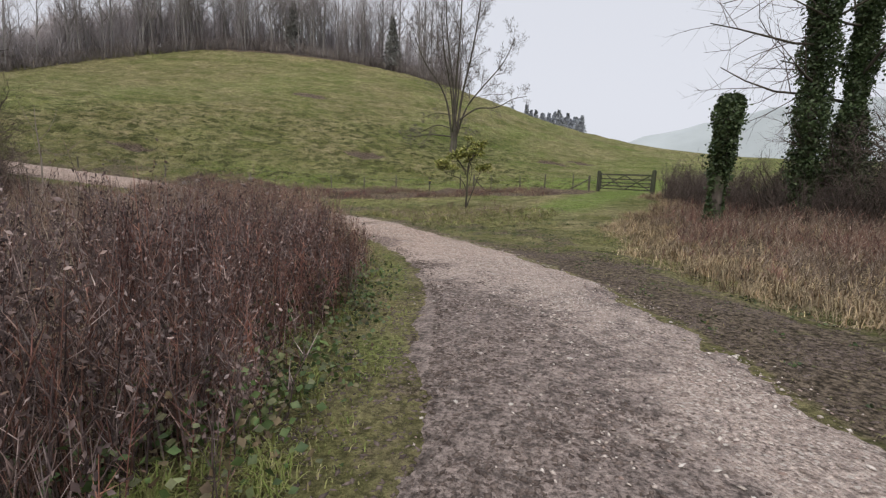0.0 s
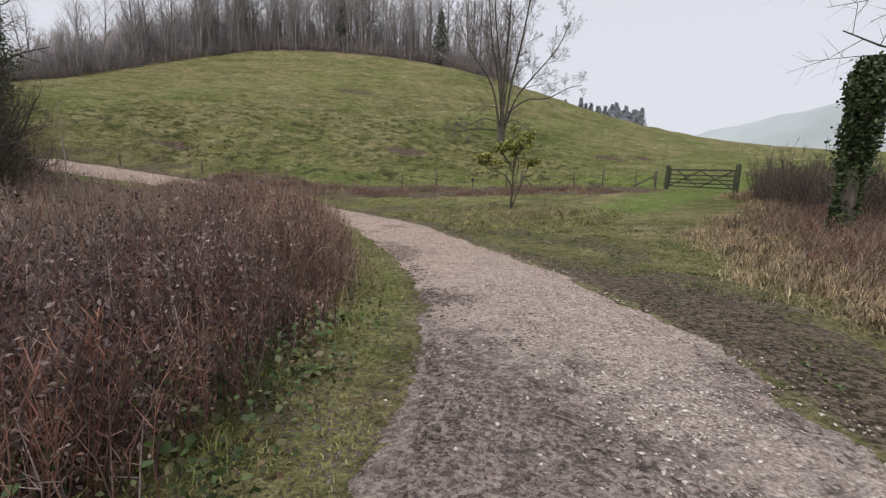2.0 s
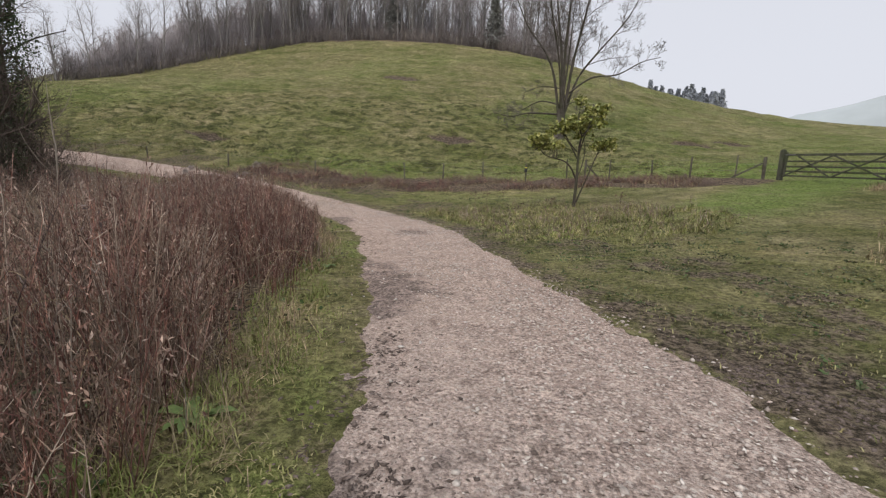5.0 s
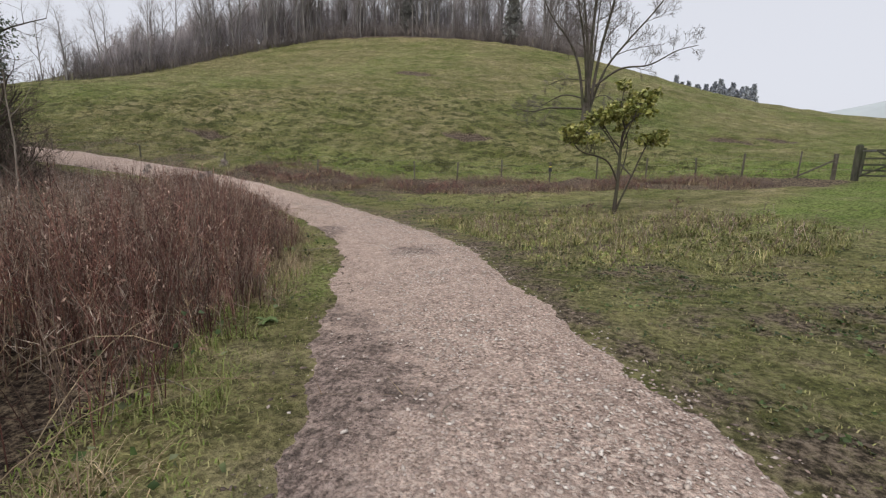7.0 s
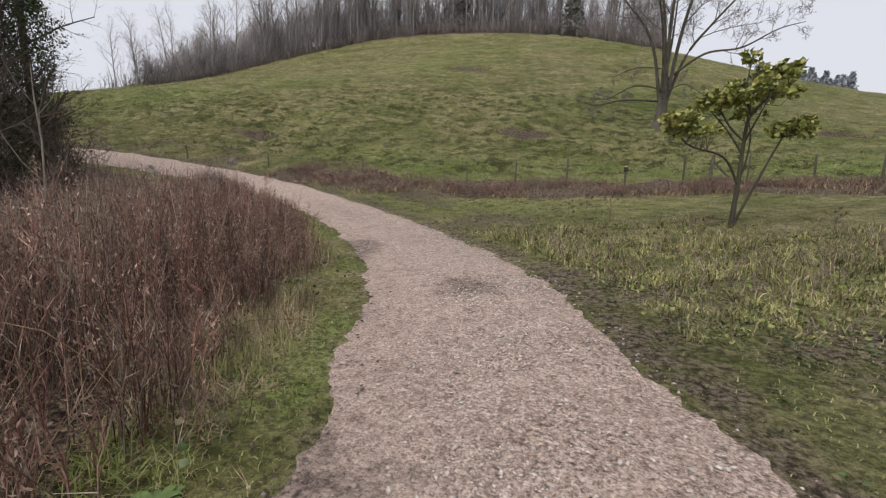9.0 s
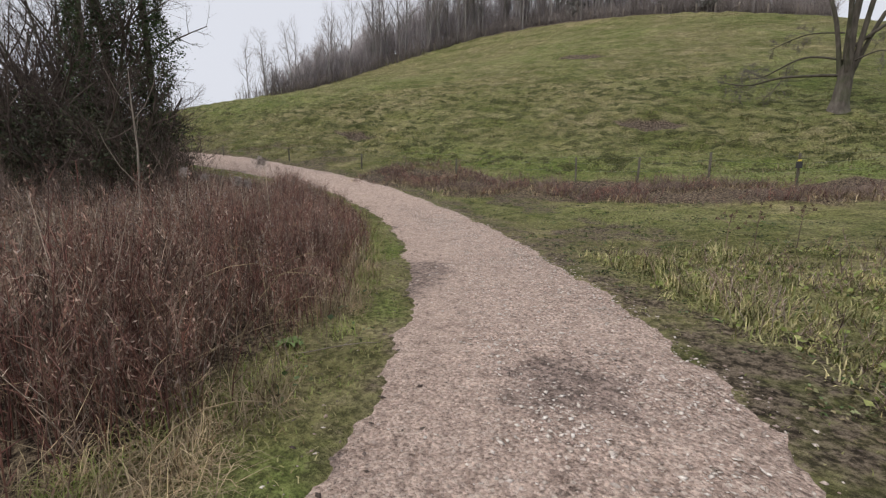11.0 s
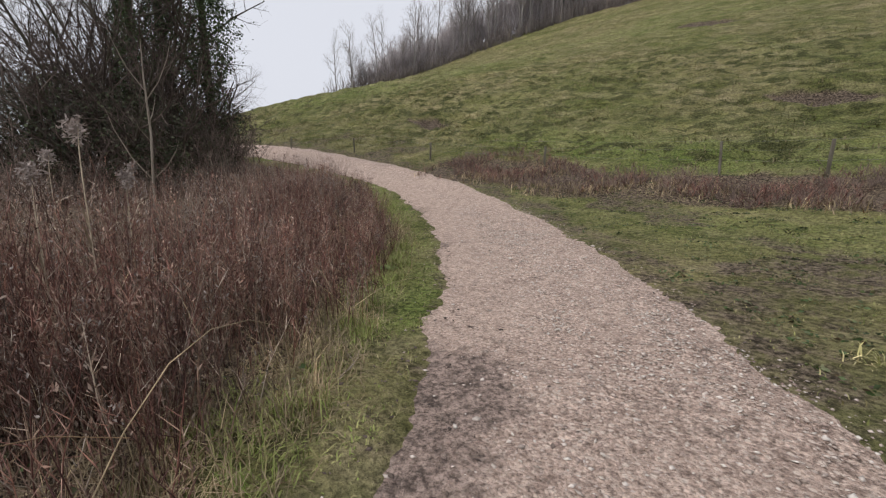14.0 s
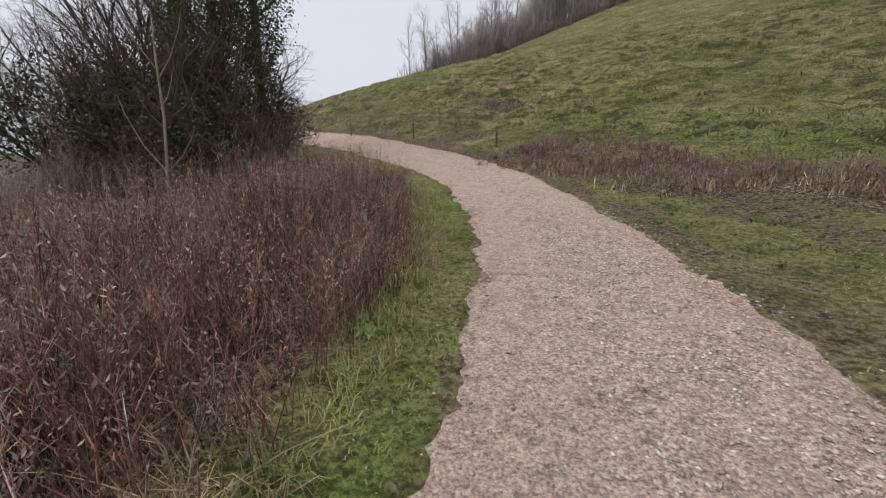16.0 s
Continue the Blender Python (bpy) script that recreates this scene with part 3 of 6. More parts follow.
def grow(levels, p, d, length, radius, depth, r, spec, tips=None, thin=0.62, least=0.0):
    """One limb and all that springs from it; spec holds a row (children, angle, length ratio, wander, lift, start) for each depth."""
    kids, angle, ratio, wander, lift, start = spec[depth]
    n = (5, 4, 3, 2, 1)[min(depth, 4)] if depth < len(spec) - 1 else 1
    if depth == 2 and len(spec) == 4:
        n = 2
    pts, q, w = [p], p.copy(), d.copy()
    for i in range(n):
        w = unit(w + r.normal(0, wander, 3) + np.array([0, 0, lift]))
        q = q + w * length / n
        pts.append(q)
    pts = np.array(pts)
    end = 0.35 if depth < len(spec) - 1 else 0.25
    levels[min(depth, len(levels) - 1)].add(pts, np.maximum(radius * np.linspace(1, end, n + 1), least * np.linspace(1, 0.6, n + 1)), (6, 5, 3, 3, 3)[min(depth, 4)])
    if tips is not None and depth >= len(spec) - 2:
        tips.append(pts[-1])
        tips.append(pts[len(pts) // 2])
    if depth == len(spec) - 1:
        return
    turn = r.uniform(0, 6.28)
    for k in range(kids):
        f = start + (1 - start) * (k + r.uniform(0.2, 0.9)) / kids
        i = min(int(f * n), n - 1)
        base = pts[i] + (pts[i + 1] - pts[i]) * (f * n - i)
        axis = unit(pts[i + 1] - pts[i])
        turn += 2.4 + r.normal(0, 0.3)
        side = unit(np.cross(axis, np.array([math.cos(turn), math.sin(turn), 0.31])))
        a = radians(angle) * r.uniform(0.75, 1.25)
        nd = unit(axis * math.cos(a) + side * math.sin(a))
        grow(levels, base, nd, length * ratio * r.uniform(0.7, 1.15) * (1.15 - 0.5 * f), radius * (1 - 0.6 * f) * thin, depth + 1, r, spec, tips, max(thin, 0.55), least)


def leaf_cloud(r, centres, size, lean=1.0, wide=0.42):
    """Folded leaves, two triangles each, at the given centres."""
    n = len(centres)
    a = r.normal(0, 1, (n, 3))
    a[:, 2] *= lean
    a /= np.linalg.norm(a, axis=1)[:, None]
    b = np.cross(a, r.normal(0, 1, (n, 3)))
    b /= np.linalg.norm(b, axis=1)[:, None]
    c = np.cross(a, b)
    s = (size * r.uniform(0.6, 1.25, n))[:, None]
    v = np.stack([centres, centres + s * (0.5 * a + wide * b + 0.12 * c), centres + s * a, centres + s * (0.5 * a - wide * b + 0.12 * c)], 1)
    i = (np.arange(n) * 4)[:, None]
    f = np.concatenate([i + np.array([[0, 1, 2]]), i + np.array([[0, 2, 3]])])
    return v.reshape(-1, 3), f


def scatter_blades(r, x, y, z, length, width, lean, curl=0.5):
    """Bent blades of three triangles."""
    n = len(x)
    yaw, ln = r.uniform(0, 6.283, n), lean * np.abs(r.normal(0, 1, n))
    d = np.stack([np.cos(yaw), np.sin(yaw), 0 * yaw], 1)
    s = np.stack([-np.sin(yaw), np.cos(yaw), 0 * yaw], 1) * (width * r.uniform(0.7, 1.3, n))[:, None]
    base = np.stack([x, y, z], 1)
    up = np.array([[0, 0, 1.0]])
    L = (length * r.uniform(0.5, 1.3, n))[:, None]
    ln = np.clip(ln, 0, 1.3)[:, None]
    mid = base + L * 0.55 * (np.cos(ln) * up + np.sin(ln) * d)
    l2 = ln + curl
    tip = mid + L * 0.45 * (np.cos(l2) * up + np.sin(l2) * d)
    v = np.stack([base - s, base + s, mid - s * 0.7, mid + s * 0.7, tip], 1)
    i = (np.arange(n) * 5)[:, None]
    f = np.concatenate([i + np.array([[0, 1, 3]]), i + np.array([[0, 3, 2]]), i + np.array([[2, 3, 4]])])
    return v.reshape(-1, 3), f


def scatter_stems(r, x, y, z, tall, radius, twigs, lean=0.12, twig_len=0.22, low=0.3):
    """Upright dead stems: a three-sided bent stalk and side twigs, slivers of three faces."""
    n = len(x)
    base = np.stack([x, y, z], 1)
    L = np.asarray(tall) * np.where(r.uniform(0, 1, n) < 0.12, r.uniform(1.1, 1.3, n), r.uniform(0.6, 1.1, n))
    d1 = r.normal(0, lean, (n, 3))
    d1[:, 2] = 1
    d2 = d1 + r.normal(0, lean * 1.2, (n, 3))
    d2[:, 2] = 1
    mid = base + d1 * (L * 0.5)[:, None]
    top = mid + d2 * (L * 0.5)[:, None]
    w = np.arange(3) * 2.0944
    ring = np.stack([np.cos(w), np.sin(w), 0 * w], 1)
    rad = radius * r.uniform(0.7, 1.4, n)
    v = np.concatenate([base[:, None] + ring[None] * rad[:, None, None], mid[:, None] + ring[None] * (rad * 0.75)[:, None, None], top[:, None] + ring[None] * (rad * 0.35)[:, None, None]], 1)
    i = (np.arange(n) * 9)[:, None]
    fl = []
    for a in (0, 3):
        for k in range(3):
            k2 = (k + 1) % 3
            fl += [i + np.array([[a + k, a + k2, a + k2 + 3]]), i + np.array([[a + k, a + k2 + 3, a + k + 3]])]
    V, Fc = [v.reshape(-1, 3)], fl
    count = n * 9
    for t in range(twigs):
        f = r.uniform(low, 0.98, n)[:, None]
        p = np.where(f < 0.5, base + (mid - base) * f * 2, mid + (top - mid) * (f - 0.5) * 2)
        yaw = r.uniform(0, 6.283, n)
        rise = r.uniform(0.45, 2.1, n)
        dd = np.stack([np.cos(yaw), np.sin(yaw), rise], 1)
        dd /= np.linalg.norm(dd, axis=1)[:, None]
        ln = (twig_len * r.uniform(0.4, 1.3, n) * (1.25 - 0.6 * f[:, 0]))[:, None]
        s1 = np.stack([-np.sin(yaw), np.cos(yaw), 0 * yaw], 1) * (rad * 0.8)[:, None]
        s2 = np.cross(dd, s1)
        tv = np.stack([p + s1, p - s1, p + s2, p + dd * ln], 1)
        j = (np.arange(n) * 4)[:, None] + count
        V.append(tv.reshape(-1, 3))
        Fc += [j + np.array([[0, 1, 3]]), j + np.array([[1, 2, 3]]), j + np.array([[2, 0, 3]])]
        count += n * 4
    tips = top
    return np.vstack(V), np.vstack(Fc), tips


def joined(bits):
    V, Fc, n = [], [], 0
    for v, f in bits:
        V.append(v)
        Fc.append(f + n)
        n += len(v)
    return np.vstack(V), np.vstack(Fc)


def stuff(name, v, f, mat, label, category):
    return tagged(new(name, fast_mesh(name, v, f, [mat])), label, category, kind="stuff")


def spots(n, x0, x1, y0, y1, keep):
    x, y = rng.uniform(x0, x1, n), rng.uniform(y0, y1, n)
    e, d = off_path(x, y)
    ok = rng.uniform(0, 1, n) < keep(x, y, e)
    return x[ok], y[ok], e[ok]


def beside(n, lo, hi, y0, y1, keep, power=1.0):
    """Places beside the path: between lo and hi metres outside its edge (negative: to the left), for a stretch y0 to y1 of its line."""
    on = np.flatnonzero((LINE[:, 1] >= y0) & (LINE[:, 1] <= y1) & (LINE[:, 0] > -40))
    seg = np.linalg.norm(np.gradient(LINE[on, :2], axis=0), axis=1)
    i = on[np.searchsorted(np.cumsum(seg) / seg.sum(), rng.uniform(0, 1, n)).clip(0, len(on) - 1)]
    u = lo + (hi - lo) * rng.uniform(0, 1, n) ** power
    lat = u + np.sign(lo + hi) * LINE[i, 2]
    jog = rng.uniform(-0.25, 0.25, n)
    x = LINE[i, 0] + RIGHT[i, 0] * lat + TANGENT[i, 0] * jog
    y = LINE[i, 1] + RIGHT[i, 1] * lat + TANGENT[i, 1] * jog
    e, d = off_path(x, y)
    ok = (rng.uniform(0, 1, n) < keep(x, y, e)) & (e * np.sign(lo + hi) >= 0)
    return x[ok], y[ok], e[ok]


# ---- woodland along the ridge ----


def bare_tree(name, seed, tall, radius, spec, trunk_mat, twig_mat, at, label, category="tree", group="", stems=1, splay=0.0, least=0.0):
    r = np.random.default_rng(seed)
    trunk, crown = Tubes(), Tubes()
    for k in range(stems):
        a = k * 2.4 + r.uniform(0, 1)
        d = unit(np.array([math.cos(a) * splay, math.sin(a) * splay, 1.0]))
        grow([trunk, trunk, crown], np.array([math.cos(a) * radius * 0.6 * (stems > 1), math.sin(a) * radius * 0.6 * (stems > 1), -0.15]), d, tall * r.uniform(0.85, 1.05), radius * (1 if k == 0 else 0.75), 0, r, spec, least=least)
    ob = thing(name, at, label, category, group)
    part("trunk", trunk.mesh("trunk", trunk_mat), ob)
    part("crown", crown.mesh("crown", twig_mat), ob, "fine leafless twigs")
    return ob


POLE_SPEC = [(12, 36, 0.34, 0.05, 0.06, 0.28), (6, 38, 0.55, 0.14, 0.08, 0.2), (3, 38, 0.65, 0.18, 0.08, 0.2), (0, 0, 0, 0.2, 0.05, 0)]


def crest(x):
    """How far up the hill the wood's edge runs, at each x."""
    return np.interp(x, [-120, -95, -86, -79, -73, -67, -59, -48, -39, -30, -22, -14, -7, 0, 5], [24, 30, 34, 41, 48, 60, 78, 90, 92.5, 92, 92, 90, 89, 87.5, 86.5])


wood_trees = []
for k, (tall, rad) in enumerate(((15.5, 0.15), (13, 0.11), (17, 0.17), (14, 0.12), (11, 0.09), (16, 0.13))):
    wood_trees.append((tall, rad, k))
first = {}
wr = np.random.default_rng(21)
wood_at = []
for k in range(165):
    x = wr.uniform(-71, 1.5)
    y = float(crest(x)) + wr.uniform(0.3, 9) ** 1.0
    wood_at.append((x, y, int(wr.integers(0, 6)), wr.uniform(0, 360), wr.uniform(0.8, 1.2)))
for x, y, k, yaw, sc in wood_at:
    if x > -16 and yaw > 210:
        continue
    z = height(x, y)
    sc *= 0.4 + 0.6 * float(smooth(-74, -58, x))
    if k not in first:
        tall, rad, _ = wood_trees[k]
        first[k] = bare_tree("woodland_tree", 40 + k, tall, rad, POLE_SPEC, BARK_WOOD, TWIG_WOOD, (x, y, z), "tall leafless grey woodland tree on the ridge, paled for haze", "tree", "trees along the ridge", least=0.016)
    else:
        ob = copy_thing(first[k], Matrix.Translation((x, y, z)) @ Matrix.Rotation(radians(yaw), 4, "Z") @ Matrix.Diagonal((sc, sc, sc, 1)))
        ob.scale = (sc, sc, sc)


def far_woodland():
    n = 1700
    x = -71 + 74 * rng.uniform(0, 1, n) ** 1.5
    y = crest(x) + 5 + 26 * rng.uniform(0, 1, n)
    z = land(x, y) - 0.3
    tall = (4.0 + 6.5 * smooth(-75, -58, x)) * (0.85 + 0.3 * wobble(x, y, 0.5, 3))
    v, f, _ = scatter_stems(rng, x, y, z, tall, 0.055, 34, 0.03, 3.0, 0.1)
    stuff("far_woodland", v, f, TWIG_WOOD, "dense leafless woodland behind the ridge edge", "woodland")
    n = 3800
    x = rng.uniform(-71, 2.5, n)
    y = crest(x) + 0.2 + 9 * rng.uniform(0, 1, n) ** 2
    v, f, _ = scatter_stems(rng, x, y, land(x, y) - 0.1, 1.2 + 2.8 * rng.uniform(0, 1, n) ** 2, 0.034, 5, 0.2, 1.2, 0.1)
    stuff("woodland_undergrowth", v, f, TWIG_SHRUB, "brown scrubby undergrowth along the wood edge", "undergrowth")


far_woodland()


def conifer(name, at, tall, seed, label, group, needles=None):
    r = np.random.default_rng(seed)
    ob = thing(name, at, label, "tree", group)
    t = Tubes()
    t.add([(0, 0, -0.3), (0, 0, tall * 0.5), (0, 0, tall)], [0.16, 0.1, 0.02], 5)
    part("trunk", t.mesh("trunk", BARK_WOOD), ob)
    n = 1500
    h = r.uniform(0.05, 1, n)
    rad = (1.03 - h) * tall * 0.24 * r.uniform(0.3, 1.1, n)
    a = r.uniform(0, 6.283, n)
    c = np.stack([rad * np.cos(a), rad * np.sin(a), h * tall], 1)
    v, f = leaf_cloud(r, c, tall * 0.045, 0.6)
    part("crown", fast_mesh("crown", v, f, [needles or CONIFER]), ob, "dense greyish needles")
    return ob


con = None
cr = np.random.default_rng(5)
for k in range(46):
    az = radians(6.8 + 10.0 * k / 45 + cr.normal(0, 0.15))
    dist = 118 + cr.uniform(0, 8)
    x, y = math.sin(az) * dist, math.cos(az) * dist
    z = height(x, y) - 0.3
    if con is None:
        con = conifer("conifer", (x, y, z), 9.6, 3, "small plantation conifer, coloured pale grey-blue for mist", "plantation on the skyline")
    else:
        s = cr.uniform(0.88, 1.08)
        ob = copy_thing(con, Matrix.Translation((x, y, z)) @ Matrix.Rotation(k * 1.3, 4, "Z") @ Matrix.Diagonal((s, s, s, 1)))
        ob.scale = (s, s, s)


pine = conifer("pine_tree", (-32.5, 95.0, height(-32.5, 95.0)), 10.0, 8, "dark evergreen among bare woodland trees", "dark evergreens in the wood", PINE)
copy_thing(pine, Matrix.Translation((-11.5, 91.5, height(-11.5, 91.5))))


def far_hill(name, points, label):
    """A long hillside, far beyond the valley, with its mist put into the colour."""
    v, n = [], 40
    for (x, y, h) in points:
        for j in range(n):
            u = j / (n - 1)
            k = 1 - 0.35 * (1 - u)
            v.append((x * k, y * k, -4 + (h + 4) * smooth(0, 1, u)))
    me = fast_mesh(name, v, grid_faces(n, len(points)), [MIST_TINT], True)
    return tagged(new(name, me), label, "hill", kind="structure")


far_hill("backdrop", [(480 * math.sin(radians(az)), 480 * math.cos(radians(az)), float(np.interp(az, [14, 19, 23.5, 27, 31, 35, 39, 60, 100], [20, 47, 59, 66, 72, 80, 84, 86, 70]) + 1.2 * math.sin(az * 1.1))) for az in range(14, 101, 2)], "hillside far across the valley, coloured pale for mist")
far_hill("backdrop_west", [(430 * math.sin(radians(az)), 430 * math.cos(radians(az)), 62 + 4 * math.sin(az * 0.2) - 40 * float(smooth(-92, -70, az))) for az in range(-70, -171, -3)], "slope far down the valley, coloured pale for mist")

# ---- large bare tree on the slope ----
FINE = [(7, 40, 0.5, 0.14, 0.07, 0.15), (5, 40, 0.55, 0.2, 0.07, 0.15), (3, 42, 0.7, 0.24, 0.05, 0.15), (0, 0, 0, 0.25, 0.03, 0)]
DROOPING = [(7, 46, 0.5, 0.16, 0.03, 0.2), (5, 42, 0.55, 0.24, 0.0, 0.2), (4, 40, 0.6, 0.24, -0.02, 0.2), (0, 0, 0, 0.2, 0, 0)]


def limb(trunk, crown, pts, r0, r1, kids, reach, r, spec, low=0.3, sides=7, least=0.011):
    """A long limb along the given line, with branches springing from it."""
    line = spline(pts, 6)
    trunk.add(line, np.linspace(r0, r1, len(line)), sides)
    turn = r.uniform(0, 6.28)
    for k in range(kids):
        f = low + (1 - low) * (k + r.uniform(0.2, 0.9)) / kids
        i = min(int(f * (len(line) - 1)), len(line) - 2)
        axis = unit(line[i + 1] - line[i])
        turn += 2.4 + r.normal(0, 0.4)
        side = unit(np.cross(axis, np.array([math.cos(turn), math.sin(turn), 0.31])))
        a = radians(spec[0][1]) * r.uniform(0.7, 1.25)
        grow([trunk, crown, crown], line[i], unit(axis * math.cos(a) + side * math.sin(a)), reach * r.uniform(0.6, 1.1) * (1.15 - 0.5 * f), (r0 + (r1 - r0) * f) * 0.45, 1, r, [spec[0], *spec], least=least)


def slope_tree():
    r = np.random.default_rng(12)
    x, y = 0.7, 47.6
    ob = thing("bare_tree", (x, y, height(x, y)), "large leafless grey tree standing alone on the grass slope", "tree")
    trunk, crown = Tubes(), Tubes()
    trunk.add([(0, 0, -0.4), (0.02, 0, 0.0), (0.05, 0, 0.5), (0.1, 0, 1.4), (0.1, 0, 2.3)], [0.8, 0.52, 0.4, 0.36, 0.26], 10)
    for pts, r0, kids, reach in (
            ([(-0.1, 0, 1.5), (-0.7, 0.2, 5), (-1.6, 0.5, 7.2), (-3.2, 0.7, 9.4), (-4.6, 0.8, 12.5)], 0.13, 11, 3.6),
            ([(0.0, 0.1, 1.6), (-0.1, 0.5, 6.0), (-0.6, 1.1, 10), (-1.1, 1.6, 14), (-1.2, 1.8, 18)], 0.14, 14, 3.8),
            ([(0.2, -0.1, 1.6), (0.1, -0.3, 6.5), (0.3, -0.6, 11), (0.4, -0.7, 15), (0.5, -0.7, 19)], 0.15, 14, 3.8),
            ([(0.3, 0, 1.6), (0.8, -0.2, 6.0), (1.6, -0.6, 10), (2.2, -1.0, 14), (2.4, -1.3, 17.5)], 0.14, 14, 3.8),
            ([(0.3, 0.1, 1.7), (1.3, 0.2, 4.8), (2.8, 0.3, 6.9), (5.0, 0.5, 9.6), (6.2, 0.6, 12.2)], 0.12, 10, 3.6),
            ([(0.0, 0.2, 1.8), (0.4, 1.6, 6.0), (0.6, 3.0, 9.5), (0.8, 4.0, 14)], 0.1, 8, 3.2),
            ([(0.1, -0.2, 1.8), (-0.4, -1.7, 6.0), (-1.2, -3.0, 9.5), (-1.6, -3.6, 13)], 0.1, 8, 3.2)):
        limb(trunk, crown, pts, r0, 0.03, kids, reach, r, FINE)
    for pts, r0, kids, reach in (
            ([(0.2, 0, 3.2), (2.3, -0.2, 4.7), (4.4, -0.4, 4.9), (6.2, -0.5, 5.8), (7.6, -0.6, 6.1)], 0.1, 8, 1.9),
            ([(0.0, 0, 1.8), (-2.6, -0.3, 1.9), (-4.2, -0.5, 1.6), (-5.6, -0.5, 1.9)], 0.09, 8, 1.5),
            ([(-0.1, 0, 2.6), (-1.8, 0.4, 3.0), (-3.6, 0.6, 2.2), (-4.4, 0.6, 2.3)], 0.07, 7, 1.4),
            ([(-0.2, 0, 4.0), (-1.8, 0.6, 4.3), (-3.4, 0.9, 3.8)], 0.05, 6, 1.2),
            ([(0.2, 0, 2.4), (1.3, -0.8, 2.7), (2.4, -1.2, 1.9)], 0.05, 6, 1.1)):
        limb(trunk, crown, pts, r0, 0.02, kids, reach, r, DROOPING, 0.35, 5, 0.007)
    part("trunk", trunk.mesh("trunk", BARK_GREY), ob)
    part("crown", crown.mesh("crown", TWIG_GREY), ob, "open crown of leafless branches")


slope_tree()

# ---- ivy-clad trees and scrub ----


def ivy_tree(at, tall, radius, seed, label, ivy_to, ivy_r, leaves, lean=(0, 0), crown_spec=None, bare=True, group=""):
    r = np.random.default_rng(seed)
    ob = thing("ivy_clad_tree", at, label, "tree", group)
    trunk, crown = Tubes(), Tubes()
    leaves = int(leaves * 1.5)
    spec = crown_spec or [(9, 50, 0.36, 0.01, 0.02, 0.3), (6, 45, 0.55, 0.14, 0.05, 0.2), (5, 42, 0.55, 0.18, 0.04, 0.2), (0, 0, 0, 0.2, 0.02, 0)]
    if bare:
        grow([trunk, trunk, crown], np.array([0, 0, -0.2]), unit(np.array([lean[0], lean[1], 1.0])), tall, radius, 0, r, spec, None, 0.34)
    else:
        trunk.add([(0, 0, -0.2), (lean[0] * tall * 0.5, lean[1] * tall * 0.5, tall * 0.5), (lean[0] * tall, lean[1] * tall, tall)], [radius * 1.3, radius, radius * 0.6], 7)
    part("trunk", trunk.mesh("trunk", BARK_DARK), ob)
    if bare:
        part("crown", crown.mesh("crown", TWIG_DARK), ob, "dark leafless branches")
    h = r.uniform(0, 1, leaves) ** 0.85
    z = h * ivy_to
    a = r.uniform(0, 6.283, leaves)
    clump = 0.85 + 0.3 * np.sin(z * 2.3 + seed) * np.sin(z * 0.9 + 1) + 0.25 * np.sin(2 * a + 1.7 * z)
    rad = ivy_r(h) * clump * np.sqrt(r.uniform(0.15, 1.1, leaves)) * np.where(r.uniform(0, 1, leaves) < 0.06, 1.5, 1.0)
    c = np.stack([lean[0] * z + rad * np.cos(a), lean[1] * z + rad * np.sin(a), z], 1)
    v, f = leaf_cloud(r, c, 0.11)
    part("ivy", fast_mesh("ivy", v, f, [IVY]), ob, "thick dark green ivy leaves")
    return ob


def at_ground(x, y, dz=0.0):
    return (x, y, height(x, y) + dz)


# beside the path's far bend
ivy_tree(at_ground(-27.1, 24.0), 13.0, 0.24, 61, "ivy-covered bare tree beside the path bend", 11.5, lambda h: 0.3 + 0.8 * np.sin(np.pi * np.clip(h * 0.88 + 0.1, 0, 1)), 8500, (0.02, 0.02), group="ivy trees at the bend")
ivy_tree(at_ground(-27.9, 22.8), 13.0, 0.26, 62, "thickly ivy-covered tree among dark scrub", 11.0, lambda h: 0.5 + 0.9 * np.sin(np.pi * np.clip(h * 0.9 + 0.05, 0, 1)), 9500, (0.0, -0.02), group="ivy trees at the bend")
ivy_tree(at_ground(-26.4, 20.9), 12.0, 0.2, 63, "slender dark tree with ivy up its trunk", 9.0, lambda h: 0.3 + 0.25 * np.sin(np.pi * h), 3000, (-0.02, 0.01), group="ivy trees at the bend")

SCRUB_SPEC = [(9, 35, 0.5, 0.12, 0.06, 0.15), (7, 42, 0.55, 0.16, 0.05, 0.15), (5, 45, 0.6, 0.2, 0.04, 0.1), (0, 0, 0, 0.2, 0.02, 0)]


